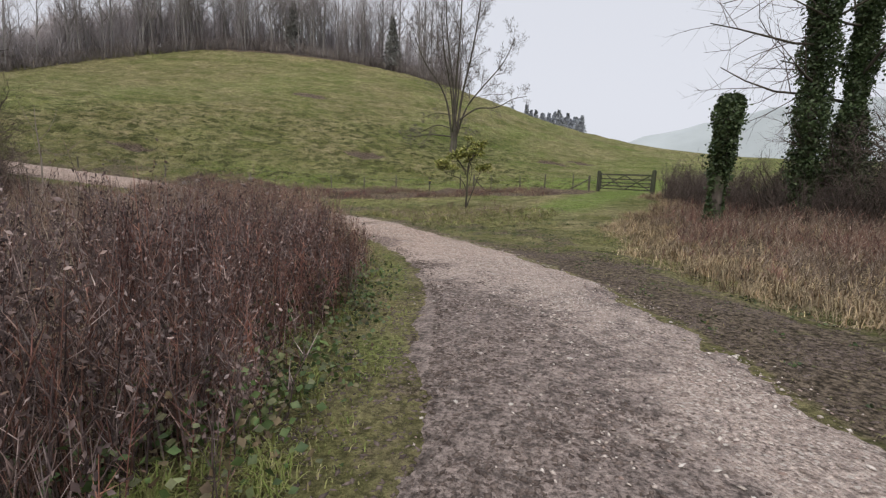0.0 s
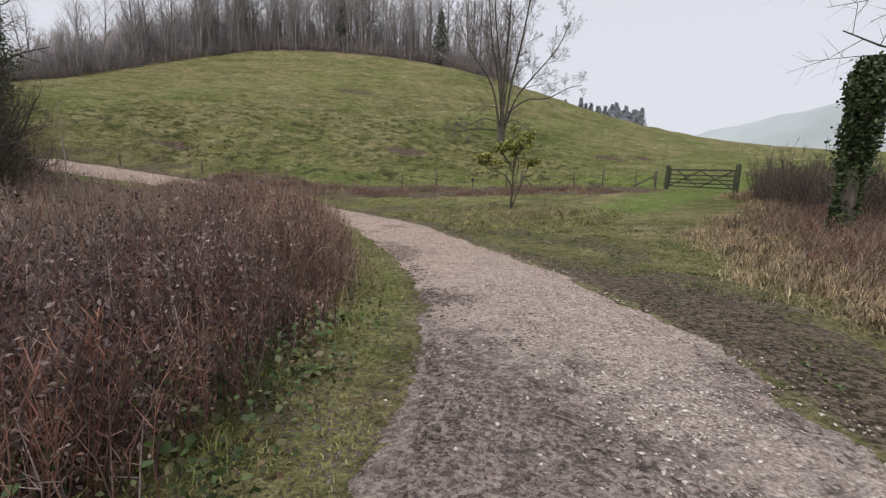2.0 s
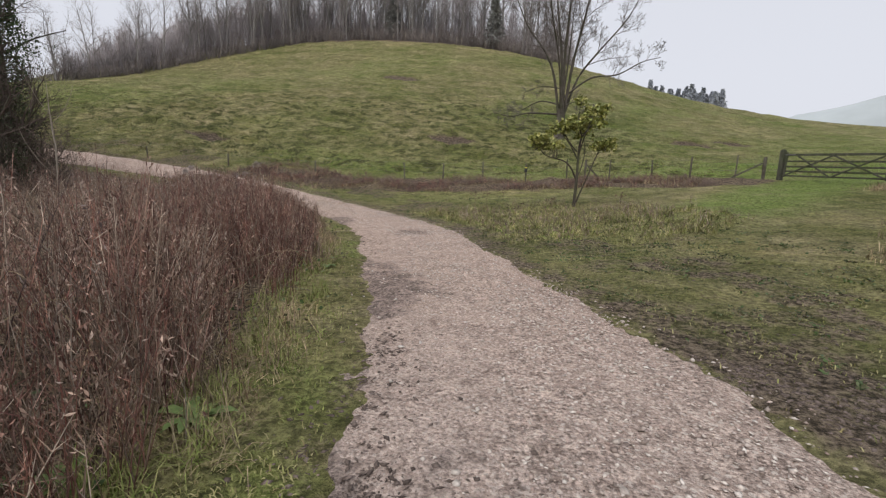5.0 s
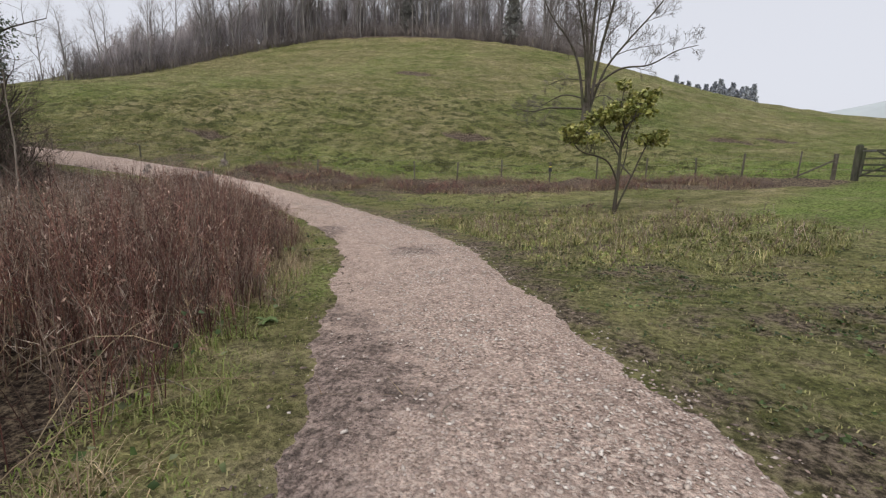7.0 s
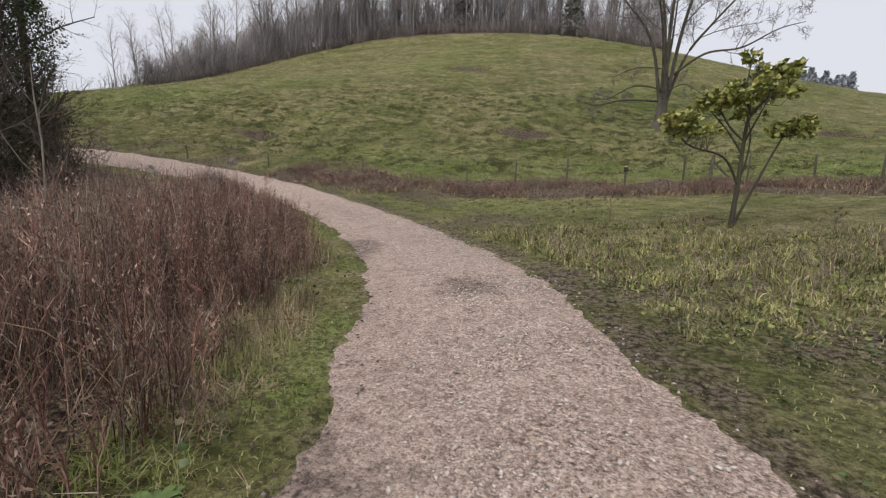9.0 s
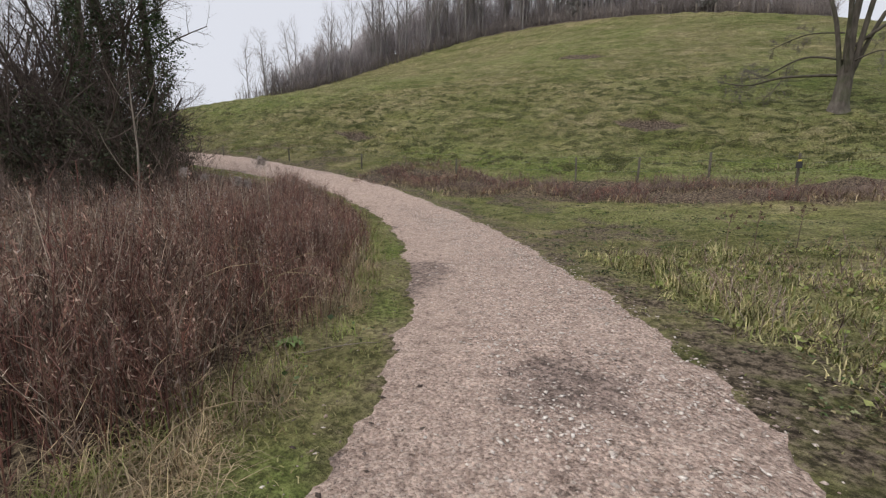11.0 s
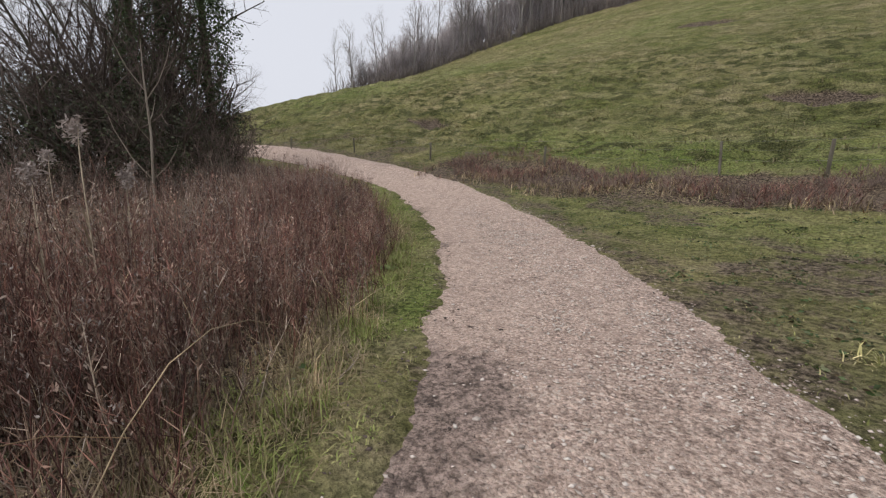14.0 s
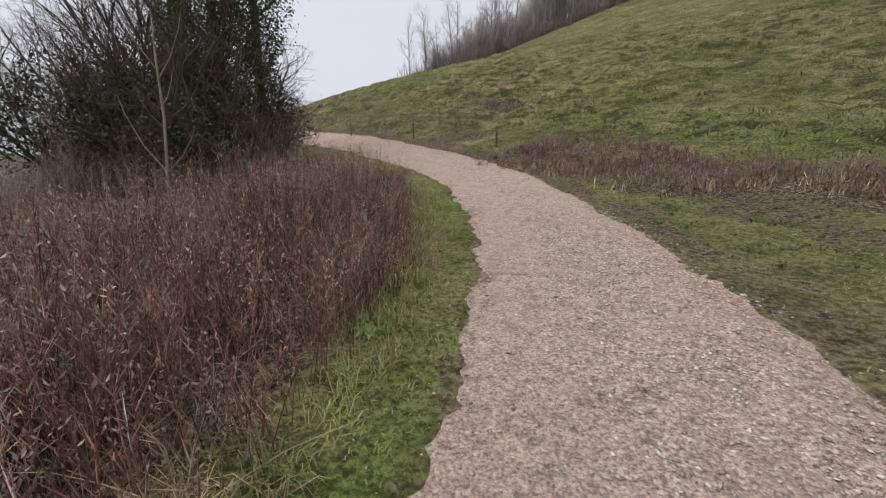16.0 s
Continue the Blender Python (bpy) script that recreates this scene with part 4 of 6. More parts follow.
def scrub(at, tall, seed, label, stems=6, splay=0.5, twig=None, greens=0, green_r=1.5):
    r = np.random.default_rng(seed)
    ob = thing("scrub_bush", at, label, "bush")
    trunk, crown = Tubes(), Tubes()
    for k in range(stems):
        a = k * 2.4 + r.uniform(0, 1)
        d = unit(np.array([math.cos(a) * splay, math.sin(a) * splay, 1.0]))
        grow([trunk, crown], np.array([math.cos(a) * 0.3, math.sin(a) * 0.3, -0.1]), d, tall * r.uniform(0.65, 1.0), 0.04 + 0.004 * tall, 0, r, SCRUB_SPEC)
    part("trunk", trunk.mesh("trunk", BARK_DARK), ob)
    part("crown", crown.mesh("crown", twig or TWIG_DARK), ob, "tangle of bare dark twigs")
    if greens:
        u = r.normal(0, 1, (greens, 3))
        u /= np.linalg.norm(u, axis=1)[:, None]
        c = u * (r.uniform(0.3, 1, greens) ** 0.5 * green_r)[:, None] * np.array([1, 1, 0.8]) + np.array([0, 0, green_r * 0.85])
        c = c + 0.3 * np.sin(c[:, [1, 2, 0]] * 3.1)
        v, f = leaf_cloud(r, c, 0.1)
        part("foliage", fast_mesh("foliage", v, f, [EVERGREEN]), ob, "dull dark evergreen leaves")
    return ob


BRUSHY = [(10, 30, 0.5, 0.06, 0.06, 0.2), (7, 36, 0.55, 0.14, 0.06, 0.15), (6, 40, 0.6, 0.18, 0.05, 0.1), (0, 0, 0, 0.2, 0.02, 0)]
for k, (x, y, tall) in enumerate(((-29.6, 20.0, 9.0), (-31.5, 21.6, 10.0), (-28.8, 22.2, 9.5))):
    bare_tree("brushy_tree", 200 + k, tall, 0.12, BRUSHY, BARK_DARK, TWIG_DARK, at_ground(x, y), "bare many-stemmed tree rising from the scrub", "tree", "bare trees at the bend", 3, 0.28)
SCRUB = {}


def plant_scrub(x, y, tall, green, yaw, label):
    """One of a few grown bushes, set down at its own size."""
    if green not in SCRUB:
        SCRUB[green] = (scrub(at_ground(x, y), 5.0 if green else 7.0, 80 + len(SCRUB), label, 5, 0.6 if green != 1 else 0.42, None, (0, 0, 3200, 3600)[green], 2.0), 5.0 if green else 7.0)
        ob, base = SCRUB[green]
    else:
        base = SCRUB[green][1]
        ob = copy_thing(SCRUB[green][0], Matrix.Translation(at_ground(x, y)))
        tagged(ob, label)
    f = tall / base
    ob.rotation_euler, ob.scale = (0, 0, yaw), (f * (1.15 if tall < 3 else 1.0), f, f)


for k, (x, y, tall, g) in enumerate(((-26.4, 18.0, 5.2, 0), (-24.9, 19.9, 5.8, 2), (-25.8, 21.3, 6.0, 2), (-26.8, 19.2, 6.8, 2), (-27.6, 17.4, 7.0, 3), (-28.6, 20.9, 8.0, 1), (-28.2, 24.0, 5.5, 3), (-30.0, 19.6, 8.5, 1), (-24.4, 21.6, 3.6, 2), (-25.0, 23.3, 3.2, 2), (-31.5, 25.4, 4.5, 0), (-28.4, 19.4, 6.0, 0), (-28.6, 23.2, 6.0, 0))):
    plant_scrub(x, y, tall, g, k * 1.7, "dense dark leafless scrub by the path bend" if g < 2 else "dark scrub bush with some evergreen leaves")
n = 2100
x, y = rng.uniform(-33, -22.6, n), rng.uniform(16.8, 25.0, n)
k = (x + 22.6 < 0.0) & (y < 25.2 - 0.05 * (x + 23) ** 2 * (x < -27)) & (x < -23.2 + 0.9 * wobble(x, y, 0.9, 1))
x, y = x[k], y[k]
v, f, _ = scatter_stems(rng, x, y, sheet(x, y), 1.1 + 1.9 * rng.uniform(0, 1, len(x)) ** 1.5, 0.01, 14, 0.22, 0.7, 0.05)
stuff("bramble_thicket", v, f, THICKET, "tangled dark brown thicket filling below the trees", "thicket")


def sapling():
    x, y = -18.8, 20.2
    ob = thing("sapling", at_ground(x, y), "thin pale forked sapling standing in dead herbs", "tree")
    t, c = Tubes(), Tubes()
    t.add([(0, 0, 0), (0.05, 0.03, 0.9), (0.02, 0.1, 2.2), (-0.08, 0.08, 3.6), (-0.1, 0.1, 4.6)], [0.042, 0.036, 0.03, 0.022, 0.008], 6)
    for a, h, ln, rise, rad in ((1.2, 0.95, 1.0, 1.0, 0.022), (4.2, 0.9, 1.6, 1.3, 0.026), (1.0, 3.0, 1.3, 1.4, 0.02), (4.4, 3.3, 1.3, 1.6, 0.018), (2.6, 2.4, 0.9, 0.9, 0.014), (5.5, 2.0, 0.8, 0.8, 0.014)):
        d = unit(np.array([math.cos(a), math.sin(a), rise]))
        p = np.array([0.03, 0.05, h])
        c.add([p, p + d * ln * 0.5, p + d * ln * 0.85 + np.array([0, 0, 0.18 * ln]), p + d * ln + np.array([0, 0, 0.4 * ln])], [rad * 0.7, rad * 0.6, rad * 0.42, rad * 0.2], 5)
    part("trunk", t.mesh("trunk", PALE_BARK), ob)
    part("branches", c.mesh("branches", PALE_BARK), ob)


sapling()

# beside the dry grass, towards the gate
ivy_tree(at_ground(9.35, 15.1), 4.2, 0.19, 71, "dead broken trunk wrapped in ivy beside dry grass", 4.5, lambda h: 0.29 + 0.24 * smooth(0.35, 0.7, h) * (1 - 0.9 * smooth(0.75, 1.0, h)), 5600, (0.045, 0.0), bare=False)
DROOP = [(12, 78, 0.36, 0.008, 0.0, 0.3), (7, 45, 0.6, 0.14, 0.06, 0.2), (5, 42, 0.55, 0.18, 0.05, 0.2), (0, 0, 0, 0.2, 0.02, 0)]
ivy_tree(at_ground(13.0, 15.9), 12.5, 0.22, 72, "tall bare tree with ivy-covered trunk", 9.5, lambda h: 0.44 + 0.17 * np.sin(np.pi * h), 11500, (-0.01, 0.0), DROOP, group="tall ivy trees by the hedge")
ivy_tree(at_ground(14.35, 15.9), 13.0, 0.22, 73, "tall bare tree with ivy-covered trunk", 9.5, lambda h: 0.4 + 0.16 * np.sin(np.pi * h + 1), 11500, (0.02, 0.0), DROOP, group="tall ivy trees by the hedge")
for k, (x, y, tall, g) in enumerate(((14.6, 27.0, 1.7, 0), (13.4, 24.5, 1.5, 0), (12.3, 21.5, 1.4, 0), (12.0, 18.8, 1.5, 0), (13.6, 14.2, 2.2, 0), (14.8, 12.2, 4.0, 3), (15.9, 9.6, 3.8, 3), (16.9, 6.5, 3.0, 0), (15.3, 15.2, 4.6, 3), (14.6, 14.4, 3.4, 3), (15.0, 17.4, 2.6, 2), (16.5, 24.5, 1.9, 0), (15.4, 21.0, 1.9, 0), (17.5, 3.0, 3.0, 0), (17, 13.5, 4.6, 2), (18, 17, 5.0, 0), (13.2, 16.6, 2.4, 3), (14.3, 19.2, 1.8, 0), (15.5, 26.0, 1.8, 0))):
    plant_scrub(x, y, tall, g, k * 2.1, "low dark leafless hedge scrub" if g < 2 else "dark evergreen scrub in the hedge")


HEDGE = [(15.0, 27.2), (13.4, 23.5), (12.6, 19.5), (13.2, 15.5), (14.6, 11.0), (16.4, 6.0), (17.5, 0.0)]
x, y = rng.uniform(10.5, 20, 5200), rng.uniform(0, 28, 5200)
k = near_line(x, y, HEDGE) + 0.5 * wobble(x, y, 1.0, 4) < 1.25
x, y = x[k], y[k]
v, f, _ = scatter_stems(rng, x, y, sheet(x, y), 1.2 + 1.0 * rng.uniform(0, 1, len(x)) ** 1.5, 0.01, 12, 0.22, 0.5, 0.05)
stuff("hedge_thicket", v, f, TWIG_DARK, "dark tangled hedge bottom behind the dry grass", "thicket")


# ---- small evergreen tree by the path ----


def small_tree():
    r = np.random.default_rng(33)
    x, y = 1.18, 24.0
    ob = thing("small_evergreen_tree", at_ground(x, y), "small open tree with yellow-green evergreen leaves on rough grass", "tree")
    ob.rotation_euler = (0, 0, radians(17))
    t, tw = Tubes(), Tubes()
    limbs = []
    for pts, r0, r1 in (
            ([(0, 0, -0.15), (0.02, 0, 0.5), (0.04, 0, 1.0), (0.06, 0.03, 2.05), (0.15, 0.05, 2.6), (0.52, 0.1, 3.0), (0.92, 0.1, 3.45), (1.2, 0.08, 3.8)], 0.064, 0.01),
            ([(0.04, 0, 1.0), (-0.28, -0.1, 1.5), (-0.6, -0.2, 1.7), (-1.25, -0.3, 1.86), (-1.6, -0.3, 2.2), (-1.85, -0.3, 2.45)], 0.033, 0.01),
            ([(0.0, -0.05, 0.0), (0.12, -0.08, 0.4), (0.36, -0.15, 1.1), (0.6, -0.25, 1.85), (0.78, -0.3, 2.2), (1.2, -0.35, 2.42)], 0.036, 0.01),
            ([(0.06, 0.02, 2.0), (-0.22, 0.1, 2.3), (-0.55, 0.15, 2.8), (-0.7, 0.2, 3.05), (-1.1, 0.2, 2.95)], 0.026, 0.01),
            ([(0.15, 0.05, 2.6), (-0.05, 0.0, 3.1), (0.05, 0.1, 3.9)], 0.028, 0.008),
            ([(0.04, 0, 1.1), (0.3, 0.3, 1.5), (0.5, 0.6, 2.2), (0.4, 0.8, 2.9)], 0.026, 0.01),
            ([(0.05, 0, 1.7), (-0.1, 0.5, 2.3), (-0.5, 0.8, 2.9)], 0.03, 0.01),
            ([(0.06, 0, 2.0), (0.05, -0.5, 2.6), (0.2, -0.7, 3.2)], 0.028, 0.01)):
        line = spline(pts, 5)
        t.add(line, np.linspace(r0, r1, len(line)), 6)
        limbs.append(line)
    nodes = np.vstack(limbs)
    leaves = []
    for cx, cy, cz, sx, sy, sz, n, tilt in ((-1.42, -0.25, 2.33, 0.5, 0.4, 0.24, 34, -0.15), (-0.55, 0.15, 2.95, 0.62, 0.6, 0.26, 40, 0.28), (0.2, 0.1, 3.25, 0.62, 0.6, 0.38, 46, 0.45), (0.88, 0.1, 3.45, 0.36, 0.3, 0.24, 16, 0.8), (0.05, 0.1, 3.85, 0.18, 0.2, 0.16, 5, 0.0), (0.88, -0.3, 2.3, 0.48, 0.35, 0.2, 30, 0.12), (-0.9, -0.2, 2.2, 0.3, 0.3, 0.14, 9, 0), (0.4, 0.7, 2.75, 0.4, 0.3, 0.25, 12, 0), (0.3, -0.6, 3.0, 0.35, 0.3, 0.22, 10, 0)):
        for k in range(int(n * 1.3)):
            u = unit(r.normal(0, 1, 3)) * r.uniform(0.2, 1.0) ** 0.5
            p = np.array([cx + u[0] * sx, cy + u[1] * sy, cz + u[2] * sz + tilt * u[0] * sx])
            below = nodes[nodes[:, 2] < p[2] - 0.05]
            q = below[np.linalg.norm(below - p, axis=1).argmin()]
            mid = (p + q) / 2 + r.normal(0, 0.05, 3) - np.array([0, 0, 0.06])
            tw.add([q, mid, p], [0.009, 0.007, 0.004], 4)
            leaves.append(np.repeat(p[None], 11, axis=0) + r.normal(0, 0.035, (11, 3)))
    part("trunk", t.mesh("trunk", BARK_DARK), ob)
    part("branches", tw.mesh("branches", BARK_DARK), ob, "thin dark twigs")
    v, f = leaf_cloud(r, np.vstack(leaves), 0.135, 0.7)
    part("leaves", fast_mesh("leaves", v, f, [HOLLY]), ob, "glossy yellow-green leaves")


small_tree()

# ---- gate and fence ----


def box_mesh(name, a, b, w, h, mat, cut=0.008):
    """A sawn bar from a to b, w wide and h high, with worn edges."""
    a, b = Vector(a), Vector(b)
    bm = bmesh.new()
    bmesh.ops.create_cube(bm, size=1)
    bmesh.ops.scale(bm, vec=((b - a).length, w, h), verts=bm.verts)
    bmesh.ops.bevel(bm, geom=bm.edges[:], offset=cut, segments=1, affect="EDGES")
    d = b - a
    turn = Matrix.Translation((a + b) / 2) @ d.to_track_quat("X", "Z").to_matrix().to_4x4()
    bmesh.ops.transform(bm, matrix=turn, verts=bm.verts)
    me = bpy.data.meshes.new(name)
    bm.to_mesh(me)
    bm.free()
    me.materials.append(mat)
    return me


def make_gate():
    gl, gr = np.array([11.1, 31.6]), np.array([13.35, 28.0])
    zl, zr = height(*gl), height(*gr)
    run = float(np.linalg.norm(gr - gl))
    yaw = math.atan2(gr[1] - gl[1], gr[0] - gl[0])
    for p, z, h, lab in ((gl, zl, 1.42, "stout square weathered timber gate post"), (gr, zr, 1.5, "stout square weathered timber gate post")):
        post = thing("gate_post", (p[0], p[1], z), lab, "post", "gate posts")
        post.rotation_euler = (0, 0, yaw)
        part("shaft", box_mesh("shaft", (0, 0, -0.3), (0, 0, h), 0.2, 0.2, TIMBER, 0.02), post)
        part("cap", box_mesh("cap", (0, 0, h + 0.002), (0, 0, h + 0.04), 0.15, 0.15, TIMBER, 0.015), post)
    gate = thing("field_gate", (gl[0], gl[1], zl + 0.1), "closed weathered wooden five-bar field gate", "gate")
    gate.rotation_euler = (0, -math.atan2(zr - zl, run), yaw)
    s, e = 0.16, run - 0.16
    for z, h in ((0.12, 0.075), (0.33, 0.075), (0.55, 0.075), (0.8, 0.075), (1.1, 0.1)):
        part("rail", box_mesh("rail", (s, 0, z), (e, 0, z), 0.035 if h < 0.09 else 0.07, h, TIMBER), gate)
    for x in (s, e):
        part("stile", box_mesh("stile", (x, 0.0, 0.05), (x, 0.0, 1.22 if x == s else 1.16), 0.09, 0.075, TIMBER), gate)
    m = (s + e) / 2
    for a, b in (((s, 0.1), (m, 1.06)), ((s + 0.5, 1.06), (m, 0.1)), ((m, 0.1), (e - 0.1, 1.06)), ((m, 1.06), (e, 0.1))):
        part("brace", box_mesh("brace", (a[0], -0.045, a[1]), (b[0], -0.045, b[1]), 0.03, 0.07, TIMBER), gate)
    part("hinge", box_mesh("hinge", (s - 0.06, -0.04, 1.1), (s + 0.4, -0.04, 1.1), 0.012, 0.05, STEEL, 0.003), gate, "dull steel strap hinge")
    part("latch", box_mesh("latch", (e - 0.2, -0.05, 0.9), (e + 0.06, -0.05, 0.9), 0.015, 0.04, STEEL, 0.003), gate, "dull steel latch")


make_gate()

post_places = []
fr = np.random.default_rng(9)
FIXED = [(-31.96, 29.85), (-20.3, 31.6), (-8.6, 33.0), (-6.2, 33.3), (-3.8, 33.8), (5.9, 34.2), (7.6, 33.3), (9.53, 32.6)]
EXTRA = [(-44, 28.0), (-38, 29.0), (-26, 30.9), (-14.5, 32.5), (-1.2, 34.0), (1.2, 34.2), (3.6, 34.2)]
for x, y in FIXED + EXTRA:
    h = fr.uniform(1.0, 1.2) if x > -12 else fr.uniform(0.7, 0.85)
    r0 = fr.uniform(0.035, 0.05)
    t = Tubes()
    lx, ly = fr.normal(0, 0.03, 2)
    t.add([(0, 0, -0.3), (lx * 0.5, ly * 0.5, h * 0.5), (lx, ly, h - 0.01), (lx, ly, h), (lx, ly, h + 0.004)], [r0, r0 * 0.98, r0 * 0.95, r0 * 0.8, 0.002], 8)
    z = height(x, y)
    ob = new("fence_post", t.mesh("fence_post", POST_WOOD))
    ob.matrix_basis = Matrix.Translation((x, y, z))
    tagged(ob, "thin round weathered fence post at the hill foot", "post", "fence along the hill foot")
    post_places.append((x, y, z, h))
post_places.sort()
for lvl in (0.45, 0.75, 1.0):
    t = Tubes()
    pts = []
    for (ax, ay, az, ah), (bx, by, bz, bh) in zip(post_places[:-1], post_places[1:]):
        for u in (0, 0.5):
            pts.append((ax + (bx - ax) * u, ay + (by - ay) * u, az + (bz - az) * u + lvl - 0.03 * (u > 0)))
    pts.append((11.1, 31.6, height(11.1, 31.6) + lvl))
    t.add(pts, [0.002] * len(pts), 3)
    tagged(new("fence_wire", t.mesh("fence_wire", WIRE)), "thin slack strand of fence wire", "wire", "fence along the hill foot")

strut = thing("strainer_post", at_ground(10.55, 32.0), "square timber strainer post with a slanting strut", "post")
part("shaft", box_mesh("shaft", (0, 0, -0.2), (0, 0, 1.1), 0.13, 0.13, POST_WOOD, 0.015), strut)
part("strut", box_mesh("strut", (-0.08, 0.02, 0.8), (-1.25, 0.42, 0.06), 0.08, 0.08, POST_WOOD), strut)
strut2 = thing("strainer_post", at_ground(2.2, 34.1), "grey timber strainer post with a slanting strut", "post")
part("shaft", box_mesh("shaft", (0, 0, -0.2), (0.05, 0, 1.25), 0.12, 0.12, POST_WOOD, 0.015), strut2)
part("strut", box_mesh("strut", (0.08, 0, 0.95), (0.95, 0.1, 0.06), 0.08, 0.08, POST_WOOD), strut2)
mark = thing("waymark", (-1.2, 33.88, height(-1.2, 34.0) + 0.82), "small black and yellow waymark on a fence post", "sign")
part("plate", box_mesh("plate", (-0.09, 0, -0.1), (0.09, 0, -0.1), 0.02, 0.22, BLACK, 0.004), mark)
part("band", box_mesh("band", (-0.05, -0.014, 0.05), (0.05, -0.014, 0.05), 0.01, 0.06, YELLOW, 0.003), mark, "yellow band")

# thin stakes along the wood's edge
er = np.random.default_rng(4)
stake = None
for k in range(22):
    x = -66 + k * 3.1 + er.normal(0, 0.5)
    y = float(crest(x)) - 0.8
    t = (x, y, height(x, y))
    if stake is None:
        tb = Tubes()
        tb.add([(0, 0, -0.2), (0.01, 0, 0.6), (0.02, 0, 1.25), (0.02, 0, 1.26)], [0.06, 0.06, 0.055, 0.005], 6)
        stake = new("edge_post", tb.mesh("edge_post", PALE_BARK))
        stake.matrix_basis = Matrix.Translation(t)
        tagged(stake, "pale fence post at the edge of the wood", "post", "fence at the wood edge")
    else:
        copy_thing(stake, Matrix.Translation(t) @ Matrix.Rotation(k, 4, "Z"))

# ---- dead herb beds ----


def bed(x, y, e):
    """How thickly the tall dead stems stand."""
    lim = 0.62 + 0.18 * wobble(x, y, 1.2, 1) + 0.35 * smooth(21, 25, y)
    depth = np.where(e < 0, -e, -1) - lim
    near = smooth(0, 0.6, depth) * (0.1 + 0.9 * smooth(-0.35, 0.35, wobble(x, y, 2.9, 6) + 0.5 * wobble(x, y, 6.1, 2)))
    thin = 1 - 0.62 * smooth(2.5, 7, depth)
    ok = ((x > -24) | ((y < 18.6) & (x > -36))) & (y < 27.2)
    return near * thin * ok


def tallness(x, y, e):
    d = np.clip(-e - 0.5, 0, 5)
    return 0.55 + 0.62 * smooth(0.0, 1.4 + 0.9 * smooth(15, 20, y), d) + 0.2 * wobble(x, y, 1.3, 2) + 0.2 * wobble(x, y, 3.7, 3)


def redness(x, y, e):
    near = 1 - smooth(2.2, 5.0, -e)
    w = wobble(x, y, 0.55, 5)
    return np.clip(0.36 * near + 0.12 + 0.42 * w, 0.06, 0.85)


x1, y1, e1 = beside(33000, -0.4, -3.2, -2, 28, bed)
x2, y2, e2 = spots(48000, -36, 1, -3, 27, lambda x, y, e: bed(x, y, e) * (e < -2.4) * (1 - 0.5 * (x < -24)))
x, y, e = np.concatenate([x1, x2]), np.concatenate([y1, y2]), np.concatenate([e1, e2])
isred = rng.uniform(0, 1, len(x)) < redness(x, y, e)
a = isred
v, f, reds = scatter_stems(rng, x[a], y[a], sheet(x[a], y[a]) - 0.02, tallness(x[a], y[a], e[a]), 0.0042, 6, 0.12, 0.2, 0.25)
stuff("red_stem_thicket", v, f, RED_STEM, "tall dark red dead stems crowding beside the path", "dead herbs")
a = ~isred & ((y < 8.0 + 1.5 * wobble(x, y, 1.1, 2)))
v, f, near_tips = scatter_stems(rng, x[a], y[a], sheet(x[a], y[a]) - 0.02, tallness(x[a], y[a], e[a]) * 0.95, 0.0046, 7, 0.18, 0.22, 0.2)
stuff("mauve_herb_thicket", v, f, MAUVE_STEM, "dull mauve dead herb stems with tangled side twigs", "dead herbs")
a = ~isred & ~a
v, f, tips = scatter_stems(rng, x[a], y[a], sheet(x[a], y[a]) - 0.02, tallness(x[a], y[a], e[a]) * 0.95, 0.0036, 6, 0.16, 0.19, 0.25)
stuff("dead_herb_thicket", v, f, BROWN_STEM, "tall grey-brown dead herb stems beside the path", "dead herbs")
# ragged seed plumes along the upper stems
near_tips = np.vstack([near_tips[::2], reds[reds[:, 1] < 8][::2]])
t = np.vstack([reds[(reds[:, 1] > 8) & (rng.uniform(0, 1, len(reds)) < 0.5)], tips[rng.uniform(0, 1, len(tips)) < 0.45]])
t = t[(t[:, 0] > -16) & (wobble(t[:, 0], t[:, 1], 4.3, 2) > -0.35)]
along = np.tile(np.linspace(0, 1, 10), len(t))
c = np.repeat(t, 10, axis=0) + rng.normal(0, 1, (len(t) * 10, 3)) * np.array([0.022, 0.022, 0.02]) * (0.4 + along)[:, None] - np.array([[0, 0, 0.34]]) * along[:, None] * np.repeat(rng.uniform(0.5, 1.3, len(t)), 10)[:, None]
v, f = leaf_cloud(rng, c, 0.038, 2.2, 0.16)
stuff("seed_plumes", v, f, PLUME, "ragged mauve-brown seed plumes on dead stems", "seed heads")
t = tips[rng.uniform(0, 1, len(tips)) < 0.6]
t = t[(t[:, 0] < -4) | (rng.uniform(0, 1, len(t)) < 0.35)]
t = t[(t[:, 1] > 6) & (rng.uniform(0, 1, len(t)) < smooth(5.5, 9.5, -t[:, 0]))]
c = np.repeat(t, 8, axis=0) + rng.normal(0, 1, (len(t) * 8, 3)) * np.array([0.028, 0.028, 0.06]) - np.array([0, 0, 0.07])
v, f = leaf_cloud(rng, c, 0.032, 1.4, 0.17)
stuff("seed_fluff", v, f, FLUFF, "pale grey fluffy seed heads on dead herbs", "seed heads")

c = np.repeat(near_tips, 14, axis=0) + rng.normal(0, 1, (len(near_tips) * 14, 3)) * np.array([0.03, 0.03, 0.13]) - np.array([0, 0, 0.16])
v, f = leaf_cloud(rng, c, 0.04, 1.4, 0.24)
stuff("dark_seed_heads", v, f, MAUVE_STEM, "dark ragged seed heads on the mauve stems", "seed heads")

